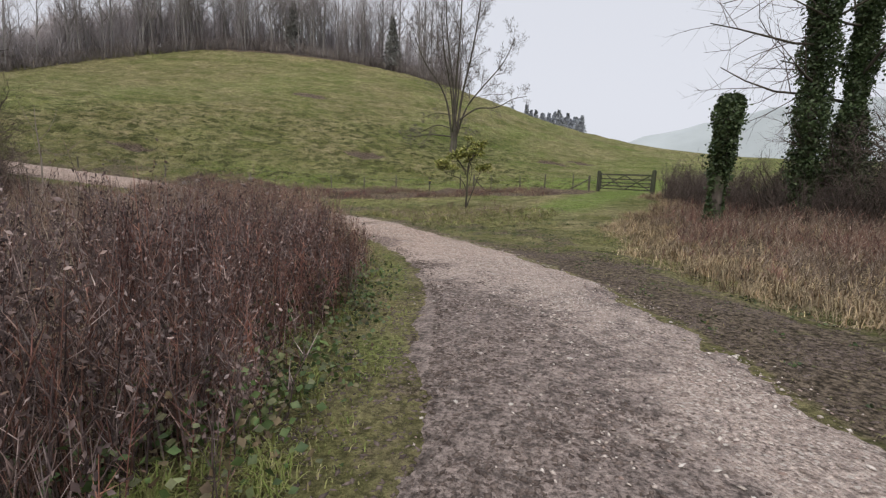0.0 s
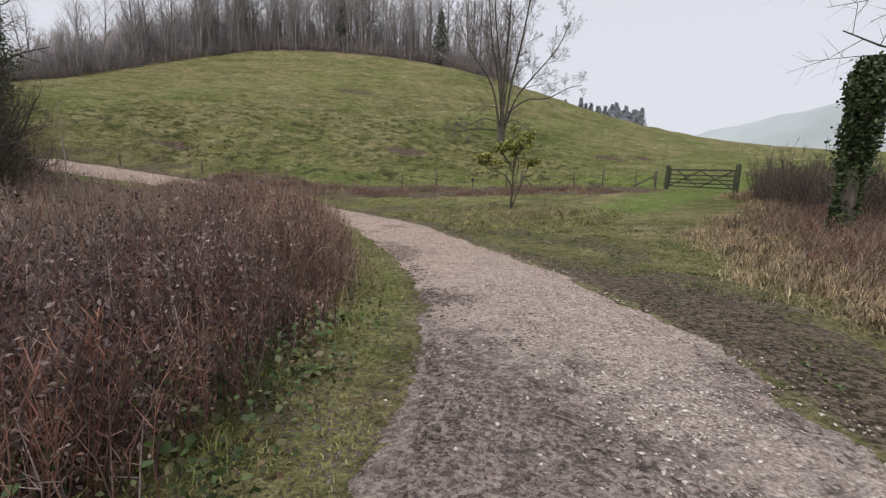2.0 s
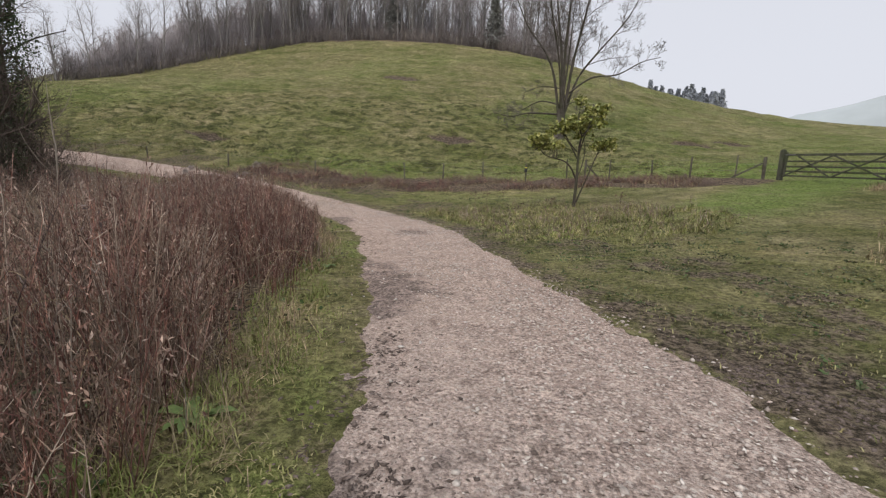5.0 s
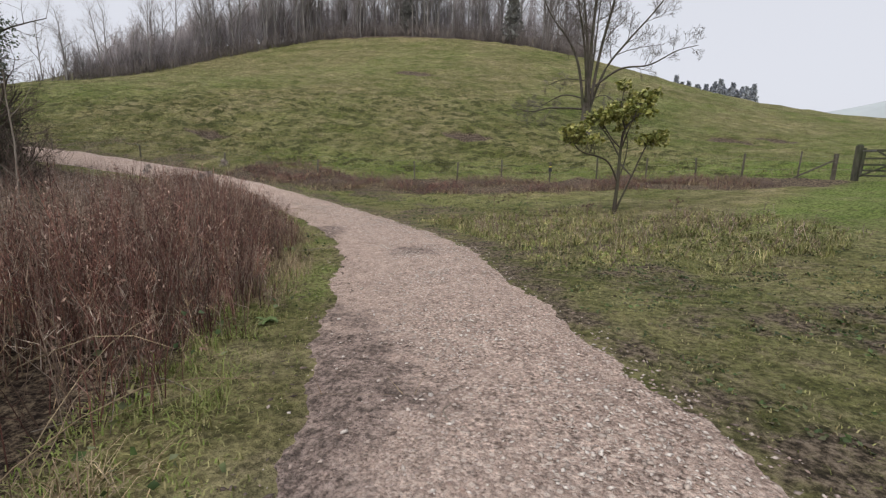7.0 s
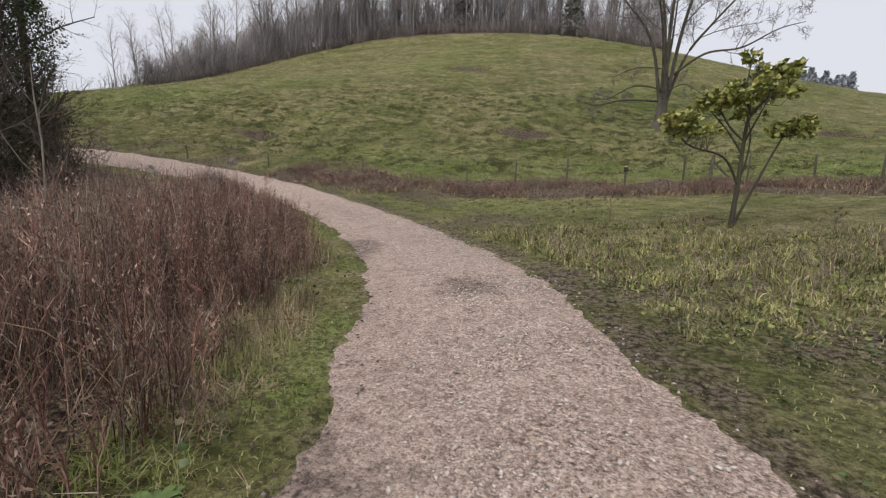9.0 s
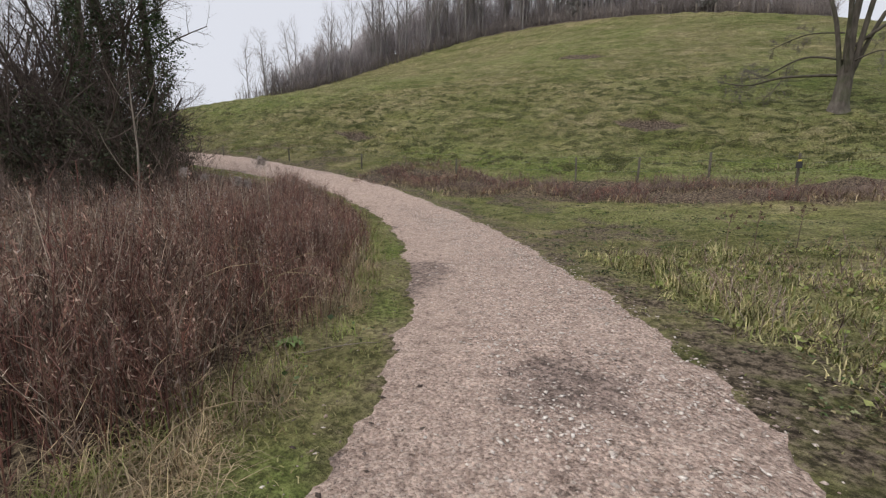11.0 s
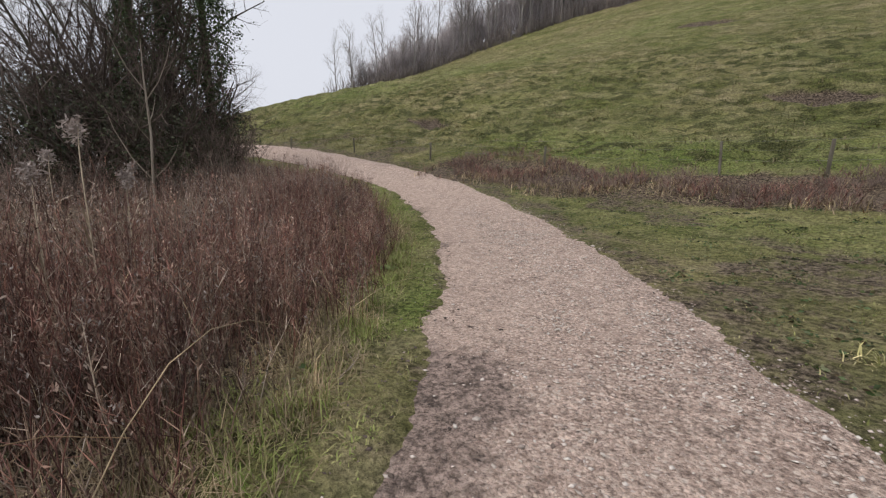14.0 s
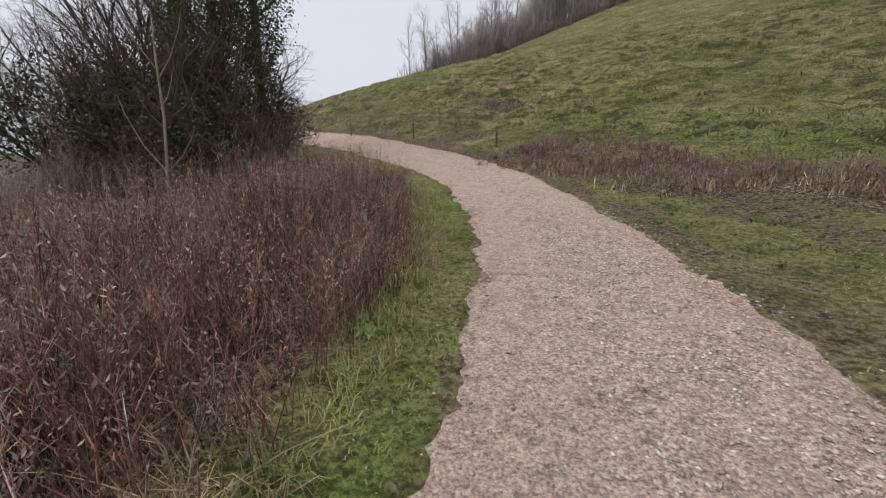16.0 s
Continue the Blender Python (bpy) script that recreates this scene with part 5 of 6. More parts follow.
# curled dead leaves hanging on the stems
lx, ly, le = beside(150000, -0.5, -4.0, -1, 28, lambda x, y, e: bed(x, y, e) * (0.15 + 0.85 * smooth(-0.2, 0.5, wobble(x, y, 2.4, 8))))
lz = sheet(lx, ly) + tallness(lx, ly, le) * rng.uniform(0.15, 0.98, len(lx))
v, f = leaf_cloud(rng, np.stack([lx, ly, lz], 1), 0.034, 1.6, 0.2)
stuff("withered_leaves", v, f, DEAD_LEAF, "small withered brown leaves on the dead stems", "dead leaves")

# leaning bleached stalks among the stems
x, y, e = spots(9000, -14, 1, 0, 27, lambda x, y, e: (e < -0.45) * (e > -2.2) * 0.3 * smooth(5, 10, y))
v, f, _ = scatter_stems(rng, x, y, sheet(x, y), 0.5 + 0.3 * rng.uniform(0, 1, len(x)), 0.0026, 3, 1.1, 0.2, 0.4)
stuff("leaning_stalks", v, f, STRAW, "bleached stalks leaning out over the verge", "dead herbs")

# long bleached canes arching out of the bed
cr = np.random.default_rng(77)
canes = Tubes()
cx, cy, ce = beside(120, -0.75, -2.2, 4, 26, lambda x, y, e: 0 * x + 1)
for x, y in zip(cx, cy):
    a, ln, rise = cr.uniform(0, 6.28), cr.uniform(0.6, 1.5), cr.uniform(0.35, 1.0)
    p = [(x + math.cos(a) * ln * u, y + math.sin(a) * ln * u, height(x, y) + rise * (u * 2.4 - 1.6 * u * u) + 0.008 * cr.normal()) for u in np.linspace(0, 1, 7)]
    canes.add(p, np.linspace(0.0036, 0.0015, 7), 4)
tagged(new("bramble_canes", canes.mesh("bramble_canes", STRAW)), "long bleached canes arching out of the dead herbs", "dead herbs", kind="stuff")

# common reeds standing over the bed
REED = pieces("straw_coloured_reed", [(0.3, 0.24, 0.17), (0.42, 0.35, 0.26), (0.36, 0.29, 0.21)], 0.85)


def reed(x, y, tall, bend, seed):
    r = np.random.default_rng(seed)
    ob = thing("reed", at_ground(x, y), "tall straw-coloured reed with a drooping feathery plume", "reed", "reeds in the herb bed")
    t = Tubes()
    line = spline([(0, 0, -0.05), (0.02, 0, tall * 0.5), (bend * 0.25, 0, tall * 0.85), (bend, 0.02, tall)], 5)
    t.add(line, np.linspace(0.006, 0.003, len(line)), 5)
    part("stalk", t.mesh("stalk", REED), ob)
    u = r.uniform(0, 1, 280)
    c = np.stack([np.interp(u, [0, 1], [bend * 0.45, bend * 1.9]), 0 * u, tall * 0.95 + 0.12 * np.sin(u * 2.6) - 0.1 * u], 1) + r.normal(0, 0.026, (280, 3))
    v, f = leaf_cloud(r, c, 0.04, 0.9, 0.16)
    part("plume", fast_mesh("plume", v, f, [FLUFF]), ob, "pale grey feathery plume")
    v, f = scatter_blades(r, np.zeros(5), np.zeros(5), r.uniform(0.3, 0.75, 5) * tall, 0.35, 0.008, 0.7, 0.7)
    part("leaves", fast_mesh("leaves", v, f, [REED]), ob, "dry narrow leaves")


for k, (x, y, tall, bend) in enumerate(((-8.0, 18.25, 1.75, -0.13), (-8.25, 18.0, 1.45, -0.1), (-9.3, 18.6, 1.4, 0.1), (-11.2, 18.9, 1.5, -0.12), (-10.2, 18.1, 1.6, -0.1))):
    reed(x, y, tall, bend, 300 + k)

# brown band before the fence
x, y = rng.uniform(-19, 8, 10500), rng.uniform(29.2, 34.4, 10500)
k = (near_line(x, y, BAND) + 0.7 * wobble(x, y, 0.8, 3) + rng.normal(0, 0.5, len(x)) < 1.45) & (wobble(x * 0.6, y, 1.5, 2) > -0.1)
x, y = x[k], y[k]
v, f, _ = scatter_stems(rng, x, y, sheet(x, y), (0.15 + 0.36 * rng.uniform(0, 1, len(x)) ** 2) * (0.75 + 0.5 * wobble(x, y, 0.9, 7)), 0.007, 7, 0.4, 0.2, 0.1)
stuff("dead_bracken_band", v, f, THICKET, "low band of brown dead stems along the fence", "dead herbs")
k = (wobble(x, y, 0.6, 8) > -0.1) & (rng.uniform(0, 1, len(x)) < 0.5)
v, f, _ = scatter_stems(rng, x[k] + 0.1, y[k], sheet(x[k], y[k]), 0.34, 0.007, 6, 0.5, 0.2, 0.1)
stuff("red_bramble_band", v, f, RED_STEM, "low reddish dead bramble along the fence", "dead herbs")


k = (wobble(x, y, 1.2, 4) > -0.2)
xb, yb = np.repeat(x[k], 3) + rng.normal(0, 0.15, 3 * k.sum()), np.repeat(y[k], 3) - 0.3 + rng.normal(0, 0.2, 3 * k.sum())
v, f = scatter_blades(rng, xb, yb, sheet(xb, yb), 0.3, 0.009, 0.8, 0.8)
stuff("band_straw", v, f, STRAW, "pale straw grass among the dead stems", "dry grass")


# dry patch beside the path, towards the gate
def dry(x, y, e):
    front = np.interp(y, DRY_Y, DRY_X)
    return smooth(0, 0.8, x - front + 0.4 * wobble(x, y, 1.1, 2)) * (x < 15) * (y < 27)


x, y, e = spots(17000, 4, 15, 1, 27, dry)
front = np.interp(y, DRY_Y, DRY_X)
k = rng.uniform(0, 1, len(x)) < 0.22 + 0.72 * (1 - smooth(0.5, 2.3, x - front + 0.5 * wobble(x, y, 1.4, 3)))
bx, by = np.repeat(x[k], 6) + rng.normal(0, 0.09, 6 * k.sum()), np.repeat(y[k], 6) + rng.normal(0, 0.09, 6 * k.sum())
v, f = scatter_blades(rng, bx, by, sheet(bx, by), 0.33, 0.006, 0.95, 0.9)
stuff("dry_grass_patch", v, f, STRAW, "pale bleached dry grass beside the muddy verge", "dry grass")
gx, gy, ge = spots(95000, 3.6, 9, 2, 22, lambda x, y, e: dry(x + 0.5, y, e) * (1 - smooth(1.5, 3.0, x - np.interp(y, DRY_Y, DRY_X))) * (0.2 + 0.8 * smooth(-0.2, 0.4, wobble(x, y, 3.3, 1))))
v, f = scatter_blades(rng, gx, gy, sheet(gx, gy), 0.22, 0.006, 1.25, 0.8)
stuff("flattened_straw", v, f, STRAW, "flattened pale straw along the edge of the dry grass", "dry grass")
k = ~k & (rng.uniform(0, 1, len(x)) < 0.8) & (wobble(x, y, 1.6, 4) > -0.3)
v, f, _ = scatter_stems(rng, x[k], y[k], sheet(x[k], y[k]), 0.2 + 0.38 * smooth(1, 4, (x - front)[k]), 0.006, 5, 0.4, 0.2, 0.2)
stuff("brown_stem_patch", v, f, BROWN_STEM, "brown dead stems behind the dry grass", "dead herbs")
k = k & (wobble(x, y, 0.8, 6) > -0.1)
v, f, _ = scatter_stems(rng, x[k] + 0.05, y[k] + 0.04, sheet(x[k], y[k]), 0.22 + 0.36 * smooth(1, 4, (x - front)[k]), 0.006, 6, 0.4, 0.22, 0.2)
stuff("red_stem_patch", v, f, RED_STEM, "reddish dead stems behind the dry grass", "dead herbs")

# ---- grass ----
x, y, e = beside(110000, -0.02, -1.25, -2, 29, lambda x, y, e: smooth(-0.02, 0.3, -e - 0.12 * wobble(x, y, 3.1)) * (0.06 + 0.94 * smooth(-0.1, 0.55, wobble(x, y, 1.7, 4))) * (0.3 + 0.7 * smooth(-0.3, 0.4, wobble(x, y, 6.5, 5))))
v, f = scatter_blades(rng, x, y, sheet(x, y) - 0.005, 0.05 + 0.06 * smooth(0.3, 0.9, -e), 0.0048, 1.15, 0.8)
stuff("verge_grass", v, f, GRASS, "fresh green grass on the path verge", "grass")
x, y, e = beside(100000, 0.0, -1.3, -2, 29, lambda x, y, e: (0.3 + 0.7 * smooth(-0.2, 0.5, -wobble(x, y, 1.7, 4))) * (0.15 + 0.85 * smooth(-0.3, 0.4, wobble(x, y, 5.5, 1))))
v, f = scatter_blades(rng, x, y, sheet(x, y) - 0.005, 0.055, 0.0045, 1.1, 0.8)
stuff("verge_dry_grass", v, f, ROUGH_GRASS, "short yellowish grass on the path verge", "grass")
# long green tussocks at the foot of the stems
tx, ty, te = beside(330, -0.45, -1.1, 0, 28, lambda x, y, e: smooth(-0.5, 0.3, wobble(x, y, 1.1, 3)))
n = 60
hx, hy, he = beside(800, -0.5, -1.35, 5, 28, lambda x, y, e: smooth(-0.3, 0.4, wobble(x, y, 0.9, 6)))
m = 34
x, y = np.repeat(hx, m) + rng.normal(0, 0.09, len(hx) * m), np.repeat(hy, m) + rng.normal(0, 0.09, len(hx) * m)
v, f = scatter_blades(rng, x, y, sheet(x, y) - 0.01, 0.34, 0.0026, 1.6, 0.9)
stuff("arching_dead_grass", v, f, STRAW, "arching tufts of dead straw grass below the stems", "dry grass")
x, y = np.repeat(tx, n) + rng.normal(0, 0.08, len(tx) * n), np.repeat(ty, n) + rng.normal(0, 0.08, len(tx) * n)
v, f = scatter_blades(rng, x, y, sheet(x, y) - 0.01, 0.2, 0.0035, 1.0, 0.9)
stuff("grass_tussocks", v, f, GRASS, "long green grass tussocks below the dead stems", "grass")

x, y, e = beside(190000, 0.0, 6.0, -1, 30, lambda x, y, e: (0.1 + 0.9 * smooth(0.1, 1.2, e + 0.5 * wobble(x, y, 1.1, 2) - 1.7 * (1 - smooth(7, 14, y)))) * (1 - 0.9 * dry(x, y, e)) * (0.3 + 0.7 * smooth(-0.3, 0.35, wobble(x, y, 4.1, 6) + 0.5 * wobble(x, y, 9.7, 2))), 1.25)
v, f = scatter_blades(rng, x, y, sheet(x, y) - 0.005, 0.04 + 0.035 * smooth(0, 1, wobble(x, y, 0.8, 5)), 0.005, 1.2, 0.8)
stuff("meadow_grass", v, f, ROUGH_GRASS, "short worn winter grass beside the path", "grass")


# small leafy weeds in the worn lawn
wx, wy, we = beside(9000, 0.25, 7.0, 3, 30, lambda x, y, e: (1 - dry(x, y, e)) * (0.15 + 0.85 * smooth(-0.1, 0.5, wobble(x, y, 2.7, 8))) * (0.4 + 0.6 * smooth(9, 13, y)))
c = np.repeat(np.stack([wx, wy, sheet(wx, wy) + 0.012], 1), 8, axis=0) + rng.normal(0, 0.045, (len(wx) * 8, 3)) * np.array([1, 1, 0.12])
v, f = leaf_cloud(rng, c, 0.05, 0.35, 0.3)
stuff("lawn_weeds", v, f, BRAMBLE, "small dark leafy weeds in the worn grass", "weeds")


# rough tufted ground round the small tree
def rough(x, y, e):
    q = np.hypot((x - 0.4) / 5.4, (y - 20.8) / 4.0) + 0.25 * wobble(x, y, 1.0, 3)
    return (1 - smooth(0.5, 1.15, q)) * (e > 0.7) * (0.25 + 0.75 * smooth(-0.4, 0.3, wobble(x, y, 2.3, 1)))


tx, ty, te = spots(4600, -6, 7, 15, 27, rough)
n = 40
x, y = np.repeat(tx, n) + rng.normal(0, 0.09, len(tx) * n), np.repeat(ty, n) + rng.normal(0, 0.07, len(tx) * n)
v, f = scatter_blades(rng, x, y, sheet(x, y) - 0.01, 0.13 + 0.16 * smooth(-0.2, 0.5, wobble(x, y, 1.9, 5)), 0.0065, 1.6, 0.8)
stuff("rough_tussocks", v, f, TUFT, "rough tufted olive grass round the small tree", "grass")
tx, ty, te = spots(2600, -5, 6, 15, 27, rough)
v, f, _ = scatter_stems(rng, tx, ty, sheet(tx, ty), 0.2 + 0.3 * smooth(-0.1, 0.6, wobble(tx, ty, 1.2, 4)), 0.005, 8, 0.35, 0.14, 0.2)
stuff("dead_weeds", v, f, BROWN_STEM, "small dead brown weeds in the rough grass", "weeds")
c = np.repeat(np.stack([tx, ty, sheet(tx, ty) + 0.05], 1)[::2], 9, axis=0) + rng.normal(0, 0.08, (len(tx[::2]) * 9, 3)) * np.array([1, 1, 0.4])
v, f = leaf_cloud(rng, c, 0.06, 0.4)
stuff("low_weeds", v, f, GRASS, "low green leafy weeds in the rough grass", "weeds")

# dead thistles with dark seed heads
def thistle(x, y, tall, seed):
    r = np.random.default_rng(seed)
    ob = thing("dead_thistle", at_ground(x, y), "dead brown thistle with dark round seed heads", "weed", "thistles in the rough grass")
    t, heads = Tubes(), []
    t.add([(0, 0, -0.03), (0.01, 0.01, tall * 0.5), (0.03, 0, tall)], [0.008, 0.006, 0.004], 5)
    heads.append((0.03, 0, tall))
    for k in range(5):
        a, h = k * 2.4 + r.normal(0, 0.3), tall * r.uniform(0.45, 0.85)
        q = (math.cos(a) * 0.16, math.sin(a) * 0.16, h + r.uniform(0.08, 0.22))
        t.add([(0.015, 0, h), (q[0] * 0.6, q[1] * 0.6, h + 0.05), q], [0.005, 0.004, 0.003], 4)
        heads.append(q)
    part("stem", t.mesh("stem", BROWN_STEM), ob)
    for q in heads:
        v, f = leaf_cloud(r, np.array(q) + r.normal(0, 0.011, (16, 3)), 0.03)
        part("seed_head", fast_mesh("seed_head", v, f, [DEAD_LEAF]), ob, "dark dry seed head")


for k, (x, y, tall) in enumerate(((-2.1, 23.9, 0.85), (-2.5, 23.5, 0.7), (-1.5, 24.2, 0.75), (0.3, 21.9, 0.6), (2.6, 22.6, 0.6), (-0.6, 20.8, 0.55))):
    thistle(x, y, tall, 400 + k)

# tussocks over the hill
tx, ty = rng.uniform(-60, 30, 15000), 31 + 55 * rng.uniform(0, 1, 15000) ** 1.5
k = (ty < crest(tx)) & (ty > np.interp(tx, [p[0] for p in FENCE], [p[1] for p in FENCE]) + 0.3) & (wobble(tx * 0.5, ty, 1.1, 1) > -0.1 + 0.3 * rng.normal(0, 1, len(tx)))
tx, ty = tx[k], ty[k]
n = 7
x, y = np.repeat(tx, n) + rng.normal(0, 0.26, len(tx) * n), np.repeat(ty, n) + rng.normal(0, 0.1, len(tx) * n)
v, f = scatter_blades(rng, x, y, sheet(x, y) - 0.02, 0.15 + 0.12 * rough_foot(x, y), 0.02, 1.05, 0.8)
stuff("hill_tussocks", v, f, HILL_GRASS, "coarse tussocky winter grass over the hillside", "grass")

# brambles at the foot of the herbs
bx, by, be = beside(3000, -0.3, -1.8, -1, 22, lambda x, y, e: 1.0 * (0.03 + 0.97 * (1 - smooth(3.5, 9, y))) * (0.4 + 0.6 * smooth(-0.3, 0.4, wobble(x, y, 2.2, 1))))
c = np.repeat(np.stack([bx, by, sheet(bx, by) + 0.07 + 0.3 * rng.uniform(0, 1, len(bx)) ** 2], 1), 9, axis=0) + rng.normal(0, 0.13, (len(bx) * 9, 3)) * np.array([1, 1, 0.6])
v, f = leaf_cloud(rng, c, 0.055, 0.35)
stuff("bramble", v, f, BRAMBLE, "low bramble leaves under the dead stems", "bramble")

# ---- leafy weeds on the verge ----
ROSETTE = pieces("fresh_weed_leaves", [(0.1, 0.15, 0.045), (0.15, 0.21, 0.07), (0.12, 0.175, 0.055)], 0.55, (0.85, 1.15), 3.0)


def rosette(x, y, size, seed):
    r = np.random.default_rng(seed)
    ob = thing("leafy_weed", (x, y, height(x, y) + 0.01), "fresh green leafy weed on the grass verge", "weed", "weeds on the verge")
    for k in range(13):
        a, rise, ln = k * 2.4 + r.normal(0, 0.2), r.uniform(0.25, 0.9), size * r.uniform(0.6, 1.1)
        d = np.array([math.cos(a), math.sin(a), 0])
        side = np.array([-math.sin(a), math.cos(a), 0])
        V = []
        for u, w, h in ((0.0, 0.05, 0.0), (0.3, 0.14, 0.3), (0.55, 0.2, 0.42), (0.8, 0.13, 0.38), (1.0, 0.02, 0.2)):
            p = d * ln * u + np.array([0, 0, h * rise * ln])
            V += [p - side * ln * w, p + np.array([0, 0, -0.3 * ln * w]), p + side * ln * w]
        Fc = [f for q in range(4) for f in ((q * 3, q * 3 + 1, q * 3 + 4, q * 3 + 3), (q * 3 + 1, q * 3 + 2, q * 3 + 5, q * 3 + 4))]
        part("leaf", fast_mesh("leaf", V, Fc, [ROSETTE], True), ob)


for k, (x, y, size) in enumerate(((-1.7, 9.0, 0.22), (-1.35, 7.3, 0.22), (-1.6, 7.0, 0.18), (-1.05, 5.9, 0.16), (-3.1, 13.2, 0.13), (-1.2, 3.9, 0.2), (-9.4, 21.5, 0.18), (-5.4, 16.8, 0.16), (-1.9, 8.4, 0.18))):
    rosette(x, y, size, k)

# ---- loose sticks ----
for k, (x, y, yaw, ln) in enumerate(((-2.9, 11.9, 2.9, 0.75), (-5.0, 17.0, 1.0, 0.8), (-3.0, 11.3, 0.6, 0.4), (-0.9, 12.1, 1.9, 0.22), (0.9, 5.4, 2.6, 0.35), (-7.1, 19.6, 2.3, 0.5))):
    t = Tubes()
    e0, d0 = off_path([x], [y])
    z = (float(on_path(x, y)[0]) if e0[0] == 0 else height(x, y)) + 0.012
    p = [np.array([math.cos(yaw) * ln * (u - 0.5) + 0.03 * math.sin(u * 5 + k), math.sin(yaw) * ln * (u - 0.5), 0.012 * math.sin(u * 3.1)]) for u in np.linspace(0, 1, 6)]
    t.add(p, [0.003, 0.0055, 0.0055, 0.005, 0.004, 0.002], 5)
    if ln > 0.4:
        t.add([p[3], p[3] + np.array([math.cos(yaw + 0.7) * 0.15, math.sin(yaw + 0.7) * 0.15, 0.02])], [0.005, 0.002], 4)
    ob = new("stick", t.mesh("stick", PALE_BARK))
    ob.matrix_basis = Matrix.Translation((x, y, z))
    tagged(ob, "fallen pale twig lying by the path", "stick", "fallen sticks")

# ---- stones of the path ----


def stone_shape(seed):
    r = np.random.default_rng(seed)
    bm = bmesh.new()
    bmesh.ops.create_icosphere(bm, subdivisions=1, radius=1)
    v = np.array([p.co[:] for p in bm.verts])
    f = np.array([[p.index for p in q.verts] for q in bm.faces])
    bm.free()
    return v * r.uniform(0.65, 1.25, (len(v), 1)) * np.array([1, r.uniform(0.45, 0.85), r.uniform(0.3, 0.55)]), f


def crumb_shape(seed):
    r = np.random.default_rng(seed)
    v = np.array([(1, 0, 0), (0, 1, 0), (-1, 0, 0), (0, -1, 0), (0.1, 0, 1), (0, 0.1, -1)], float)
    f = np.array([(0, 1, 4), (1, 2, 4), (2, 3, 4), (3, 0, 4), (1, 0, 5), (2, 1, 5), (3, 2, 5), (0, 3, 5)])
    return v * r.uniform(0.7, 1.4, (6, 1)) * np.array([1, r.uniform(0.5, 0.9), r.uniform(0.35, 0.6)]), f


SHAPES = [stone_shape(k) for k in range(6)]
CRUMBS = [crumb_shape(k) for k in range(8)]


def gravel():
    n = 44000
    s = rng.uniform(8, 46, n)
    seg = np.linalg.norm(np.diff(LINE[:, :2], axis=0), axis=1)
    at = np.concatenate([[0], np.cumsum(seg)])
    hw = np.interp(s, at, LINE[:, 2])
    d = rng.uniform(-1, 1, n) * (hw + 0.22)
    x = np.interp(s, at, LINE[:, 0]) + np.interp(s, at, RIGHT[:, 0]) * d
    y = np.interp(s, at, LINE[:, 1]) + np.interp(s, at, RIGHT[:, 1]) * d
    keep = rng.uniform(0, 1, n) < (0.2 + 0.8 * smooth(-1.2, -0.1, d)) * (0.25 + 0.75 * smooth(3, 10, y + 3.0 * d)) * (0.2 + 0.8 * smooth(-0.3, 0.4, wobble(x, y, 2.2, 3))) * (1 - 0.6 * smooth(hw - 0.1, hw + 0.2, np.abs(d)))
    x, y, rim = x[keep], y[keep], (np.abs(d) > hw - 0.15)[keep]
    z = np.where(rim, np.maximum(sheet(x, y), on_path(x, y) - 0.045), on_path(x, y))
    size = 0.006 + 0.017 * rng.uniform(0, 1, len(x)) ** 2.2
    yaw = rng.uniform(0, 6.283, len(x))
    bits = []
    for k, (sv, sf) in enumerate(CRUMBS):
        i = np.arange(len(x)) % 8 == k
        c, sn = np.cos(yaw[i])[:, None], np.sin(yaw[i])[:, None]
        px = (sv[None, :, 0] * c - sv[None, :, 1] * sn) * size[i][:, None] + x[i][:, None]
        py = (sv[None, :, 0] * sn + sv[None, :, 1] * c) * size[i][:, None] + y[i][:, None]
        pz = (sv[None, :, 2] + 0.12) * size[i][:, None] + z[i][:, None]
        v = np.stack([px, py, pz], -1).reshape(-1, 3)
        f = (sf[None] + (np.arange(i.sum()) * len(sv))[:, None, None]).reshape(-1, 3)
        bits.append((v, f))
    v, f = joined(bits)
    stuff("gravel", v, f, STONE, "loose pale flint gravel on the path", "gravel")


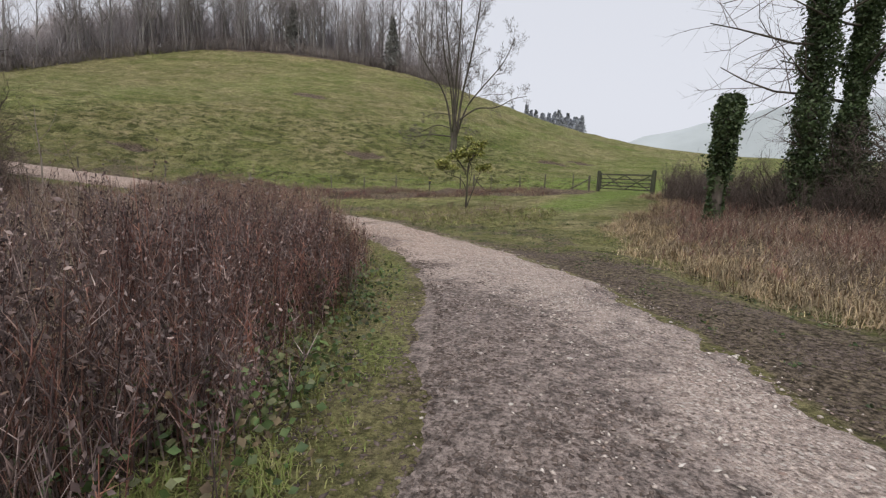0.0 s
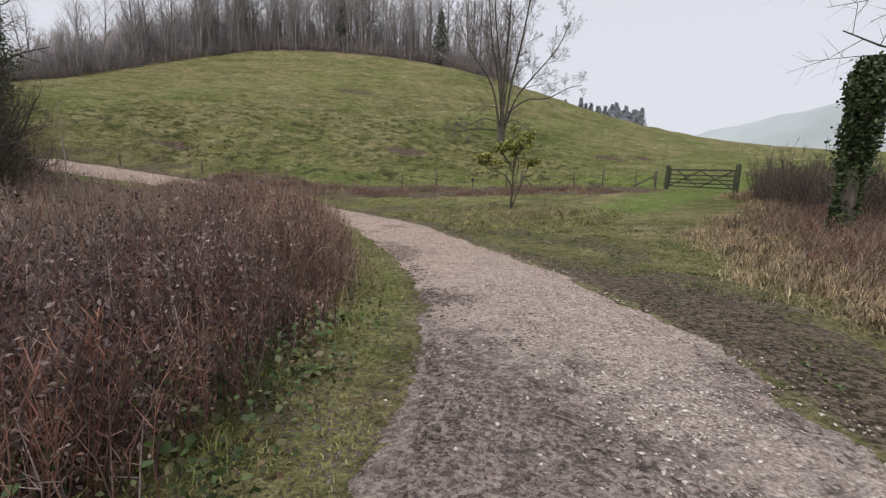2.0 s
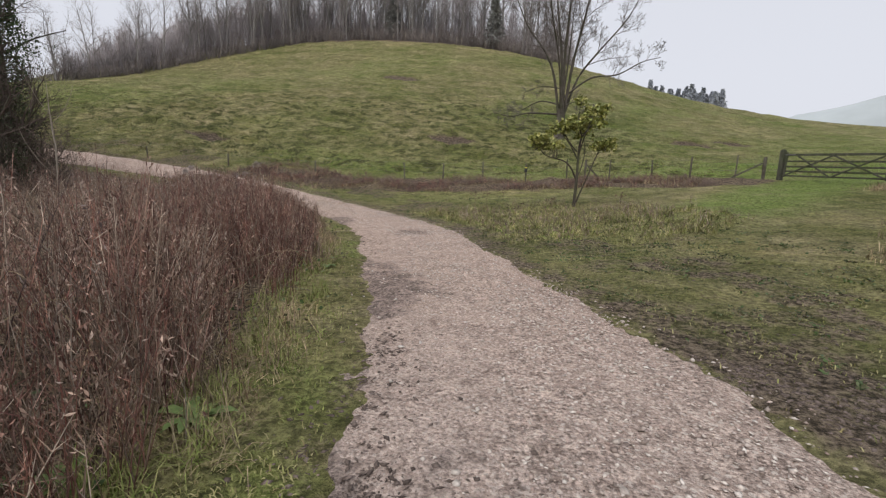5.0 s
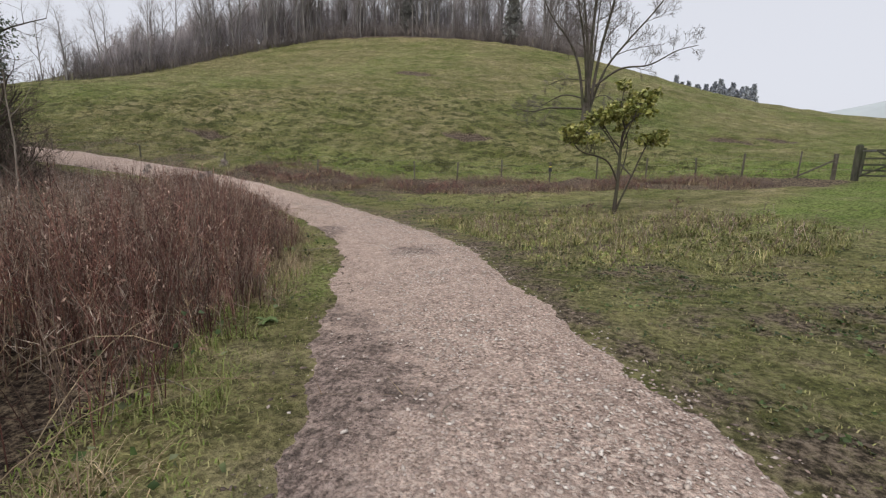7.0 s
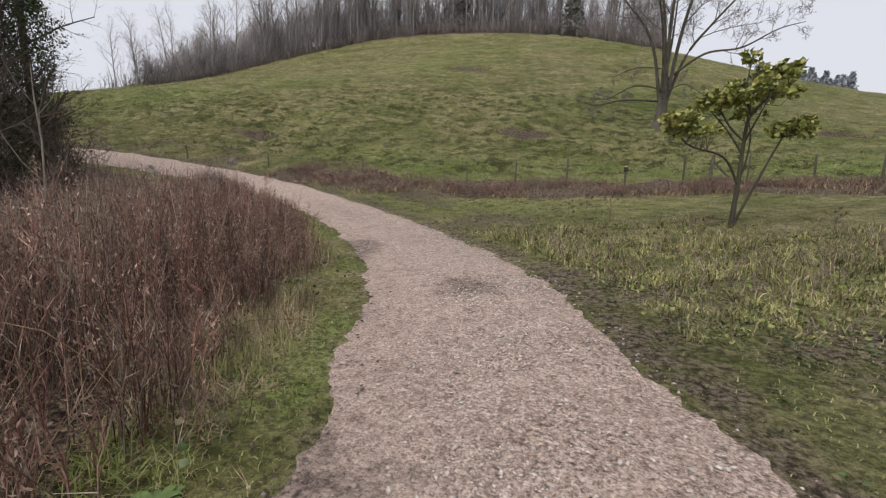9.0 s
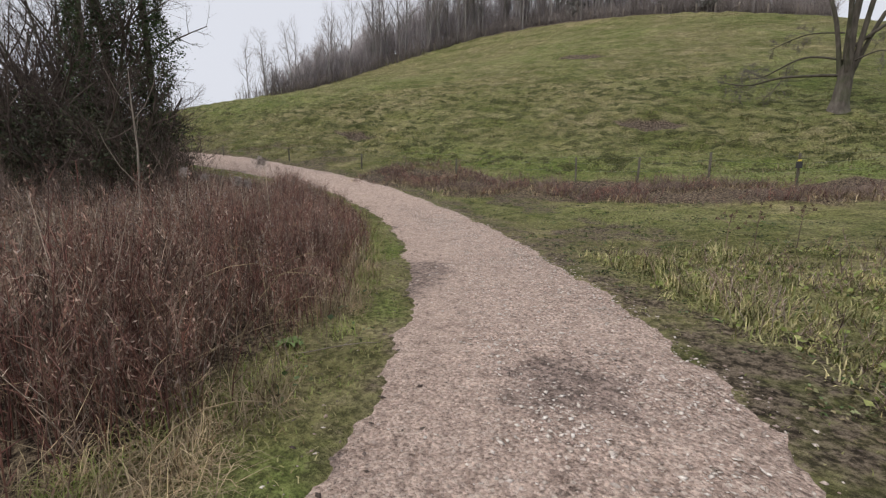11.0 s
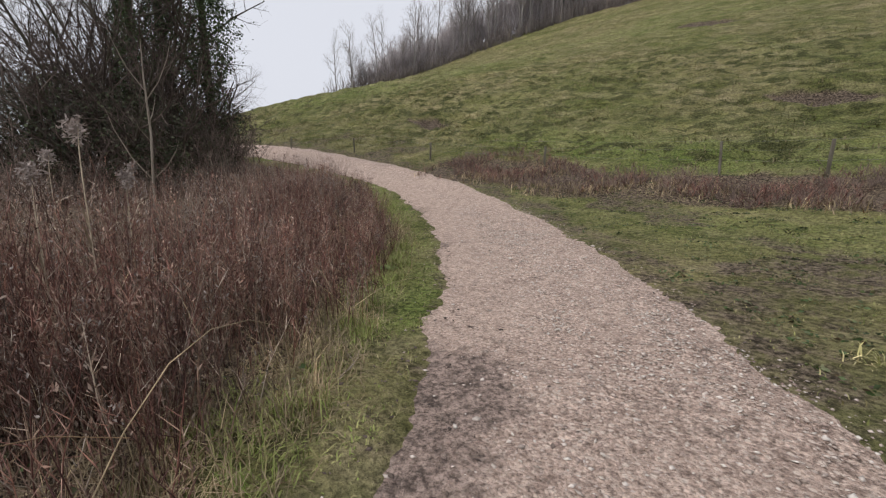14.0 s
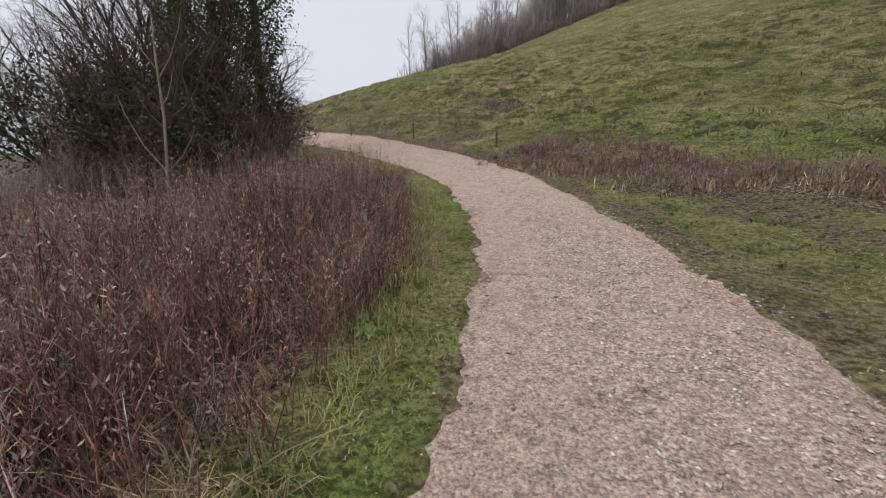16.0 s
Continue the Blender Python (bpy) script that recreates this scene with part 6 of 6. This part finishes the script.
def flakes():
    """Flat chips of pale broken flint, thickest along the middle and the outer side of the path."""
    n = 50000
    s = rng.uniform(9, 44, n)
    seg = np.linalg.norm(np.diff(LINE[:, :2], axis=0), axis=1)
    at = np.concatenate([[0], np.cumsum(seg)])
    hw = np.interp(s, at, LINE[:, 2])
    d = rng.uniform(-1, 1, n) * (hw - 0.08)
    x = np.interp(s, at, LINE[:, 0]) + np.interp(s, at, RIGHT[:, 0]) * d
    y = np.interp(s, at, LINE[:, 1]) + np.interp(s, at, RIGHT[:, 1]) * d
    k = rng.uniform(0, 1, n) < smooth(-0.9, 0.2, d) * (1 - 0.7 * smooth(hw - 0.6, hw - 0.1, d)) * (0.3 + 0.7 * smooth(2, 8, y + 3.0 * d)) * (0.12 + 0.88 * smooth(-0.1, 0.5, wobble(x, y, 1.9, 9) + 0.4 * wobble(x, y, 5.3, 2)))
    x, y = x[k], y[k]
    z = on_path(x, y)
    size, yaw = 0.008 + 0.018 * rng.uniform(0, 1, len(x)) ** 2, rng.uniform(0, 6.283, len(x))
    tilt = rng.normal(0, 0.25, (len(x), 2))
    bits = []
    for q, (sv, sf) in enumerate(CRUMBS):
        i = np.arange(len(x)) % 8 == q
        c, sn = np.cos(yaw[i])[:, None], np.sin(yaw[i])[:, None]
        ux, uy = sv[None, :, 0] * c - sv[None, :, 1] * sn, sv[None, :, 0] * sn + sv[None, :, 1] * c
        uz = sv[None, :, 2] * 0.6 + 0.3 + tilt[i, :1] * ux + tilt[i, 1:] * uy
        v = np.stack([x[i][:, None] + ux * size[i][:, None], y[i][:, None] + uy * size[i][:, None], z[i][:, None] + uz * size[i][:, None]], -1)
        bits.append((v.reshape(-1, 3), (sf[None] + (np.arange(i.sum()) * len(sv))[:, None, None]).reshape(-1, 3)))
    v, f = joined(bits)
    stuff("flint_flakes", v, f, FLAKE, "flat chips of pale broken flint on the path", "gravel")


CLOD = pieces("dark_mud_crumbs", [(0.07, 0.052, 0.045), (0.13, 0.1, 0.085), (0.2, 0.155, 0.135), (0.1, 0.075, 0.06)], 0.8, (0.8, 1.2), 2.0, 60.0)


def clods():
    """Crumbs of trodden mud and leaf litter along the damp side of the path and its verges."""
    n = 125000
    x, y = rng.uniform(-16, 6, n), rng.uniform(-1, 28, n)
    x[:60000], y[:60000] = rng.uniform(-1.2, 4.5, 60000), rng.uniform(1, 11, 60000)
    e, d = off_path(x, y)
    damp = (1 - smooth(3, 10, y)) * (1 - smooth(-0.3, 0.6, d)) + 0.6 * np.exp(-((d + 1.25) / 0.35) ** 2) + 0.15 * np.exp(-((d - 1.5) / 0.3) ** 2)
    damp = damp + 1.0 * (e > 0) * (e < 2.6) * (1 - smooth(9, 15, y))
    for mx, my, r0 in ((-2.15, 12.9, 0.6), (-1.75, 12.1, 0.6), (-3.0, 17.5, 0.45), (-6.2, 19.75, 0.55), (-0.5, 8.2, 0.6)):
        damp = damp + 0.9 * np.exp(-((x - mx) ** 2 + (y - my) ** 2) / r0 ** 2)
    k = (rng.uniform(0, 1, n) < damp * (0.25 + 0.75 * smooth(-0.1, 0.5, wobble(x, y, 3.3, 4)))) & (np.abs(d) < 4.5)
    x, y, e, d = x[k], y[k], e[k], d[k]
    z = np.where(np.abs(d) < 1.35, on_path(x, y), np.maximum(sheet(x, y), np.where(e == 0, on_path(x, y) - 0.03, -9)))
    size = 0.007 + 0.02 * rng.uniform(0, 1, len(x)) ** 2.5
    yaw = rng.uniform(0, 6.283, len(x))
    bits = []
    for q, (sv, sf) in enumerate(CRUMBS):
        i = np.arange(len(x)) % 8 == q
        c, sn = np.cos(yaw[i])[:, None], np.sin(yaw[i])[:, None]
        px = (sv[None, :, 0] * 1.3 * c - sv[None, :, 1] * sn) * size[i][:, None] + x[i][:, None]
        py = (sv[None, :, 0] * 1.3 * sn + sv[None, :, 1] * c) * size[i][:, None] + y[i][:, None]
        pz = sv[None, :, 2] * 0.8 * size[i][:, None] + z[i][:, None]
        bits.append((np.stack([px, py, pz], -1).reshape(-1, 3), (sf[None] + (np.arange(i.sum()) * len(sv))[:, None, None]).reshape(-1, 3)))
    v, f = joined(bits)
    stuff("mud_crumbs", v, f, CLOD, "dark crumbs of trodden mud and leaf litter", "mud")


clods()
gravel()
flakes()
shared = [fast_mesh("stone", sv, sf, [pieces("pale_flint_cobble", [(0.36, 0.3, 0.26), (0.52, 0.46, 0.41), (0.64, 0.58, 0.53)], 0.7, (0.85, 1.15), 3.0, 50.0, True)] if k == 0 else [bpy.data.materials["pale_flint_cobble"]]) for k, (sv, sf) in enumerate(SHAPES)]
sr = np.random.default_rng(17)
for k in range(290):
    i = int(np.interp(sr.uniform(0, 1), [0, 1], [60, 300]))
    d = sr.uniform(-0.85, 0.97) * LINE[i, 2]
    x, y = LINE[i, 0] + RIGHT[i, 0] * d, LINE[i, 1] + RIGHT[i, 1] * d
    x, y = x + sr.normal(0, 0.1), y + sr.normal(0, 0.1)
    if off_path([x], [y])[0][0] != 0:
        continue
    s = sr.uniform(0.014, 0.032)
    ob = new("stone", shared[k % 6])
    ob.parent = path
    ob.matrix_basis = Matrix.Translation((x, y, float(on_path(x, y)[0]) + 0.004)) @ Matrix.Rotation(sr.uniform(0, 6.28), 4, "Z") @ Matrix.Diagonal((s, s, s, 1))
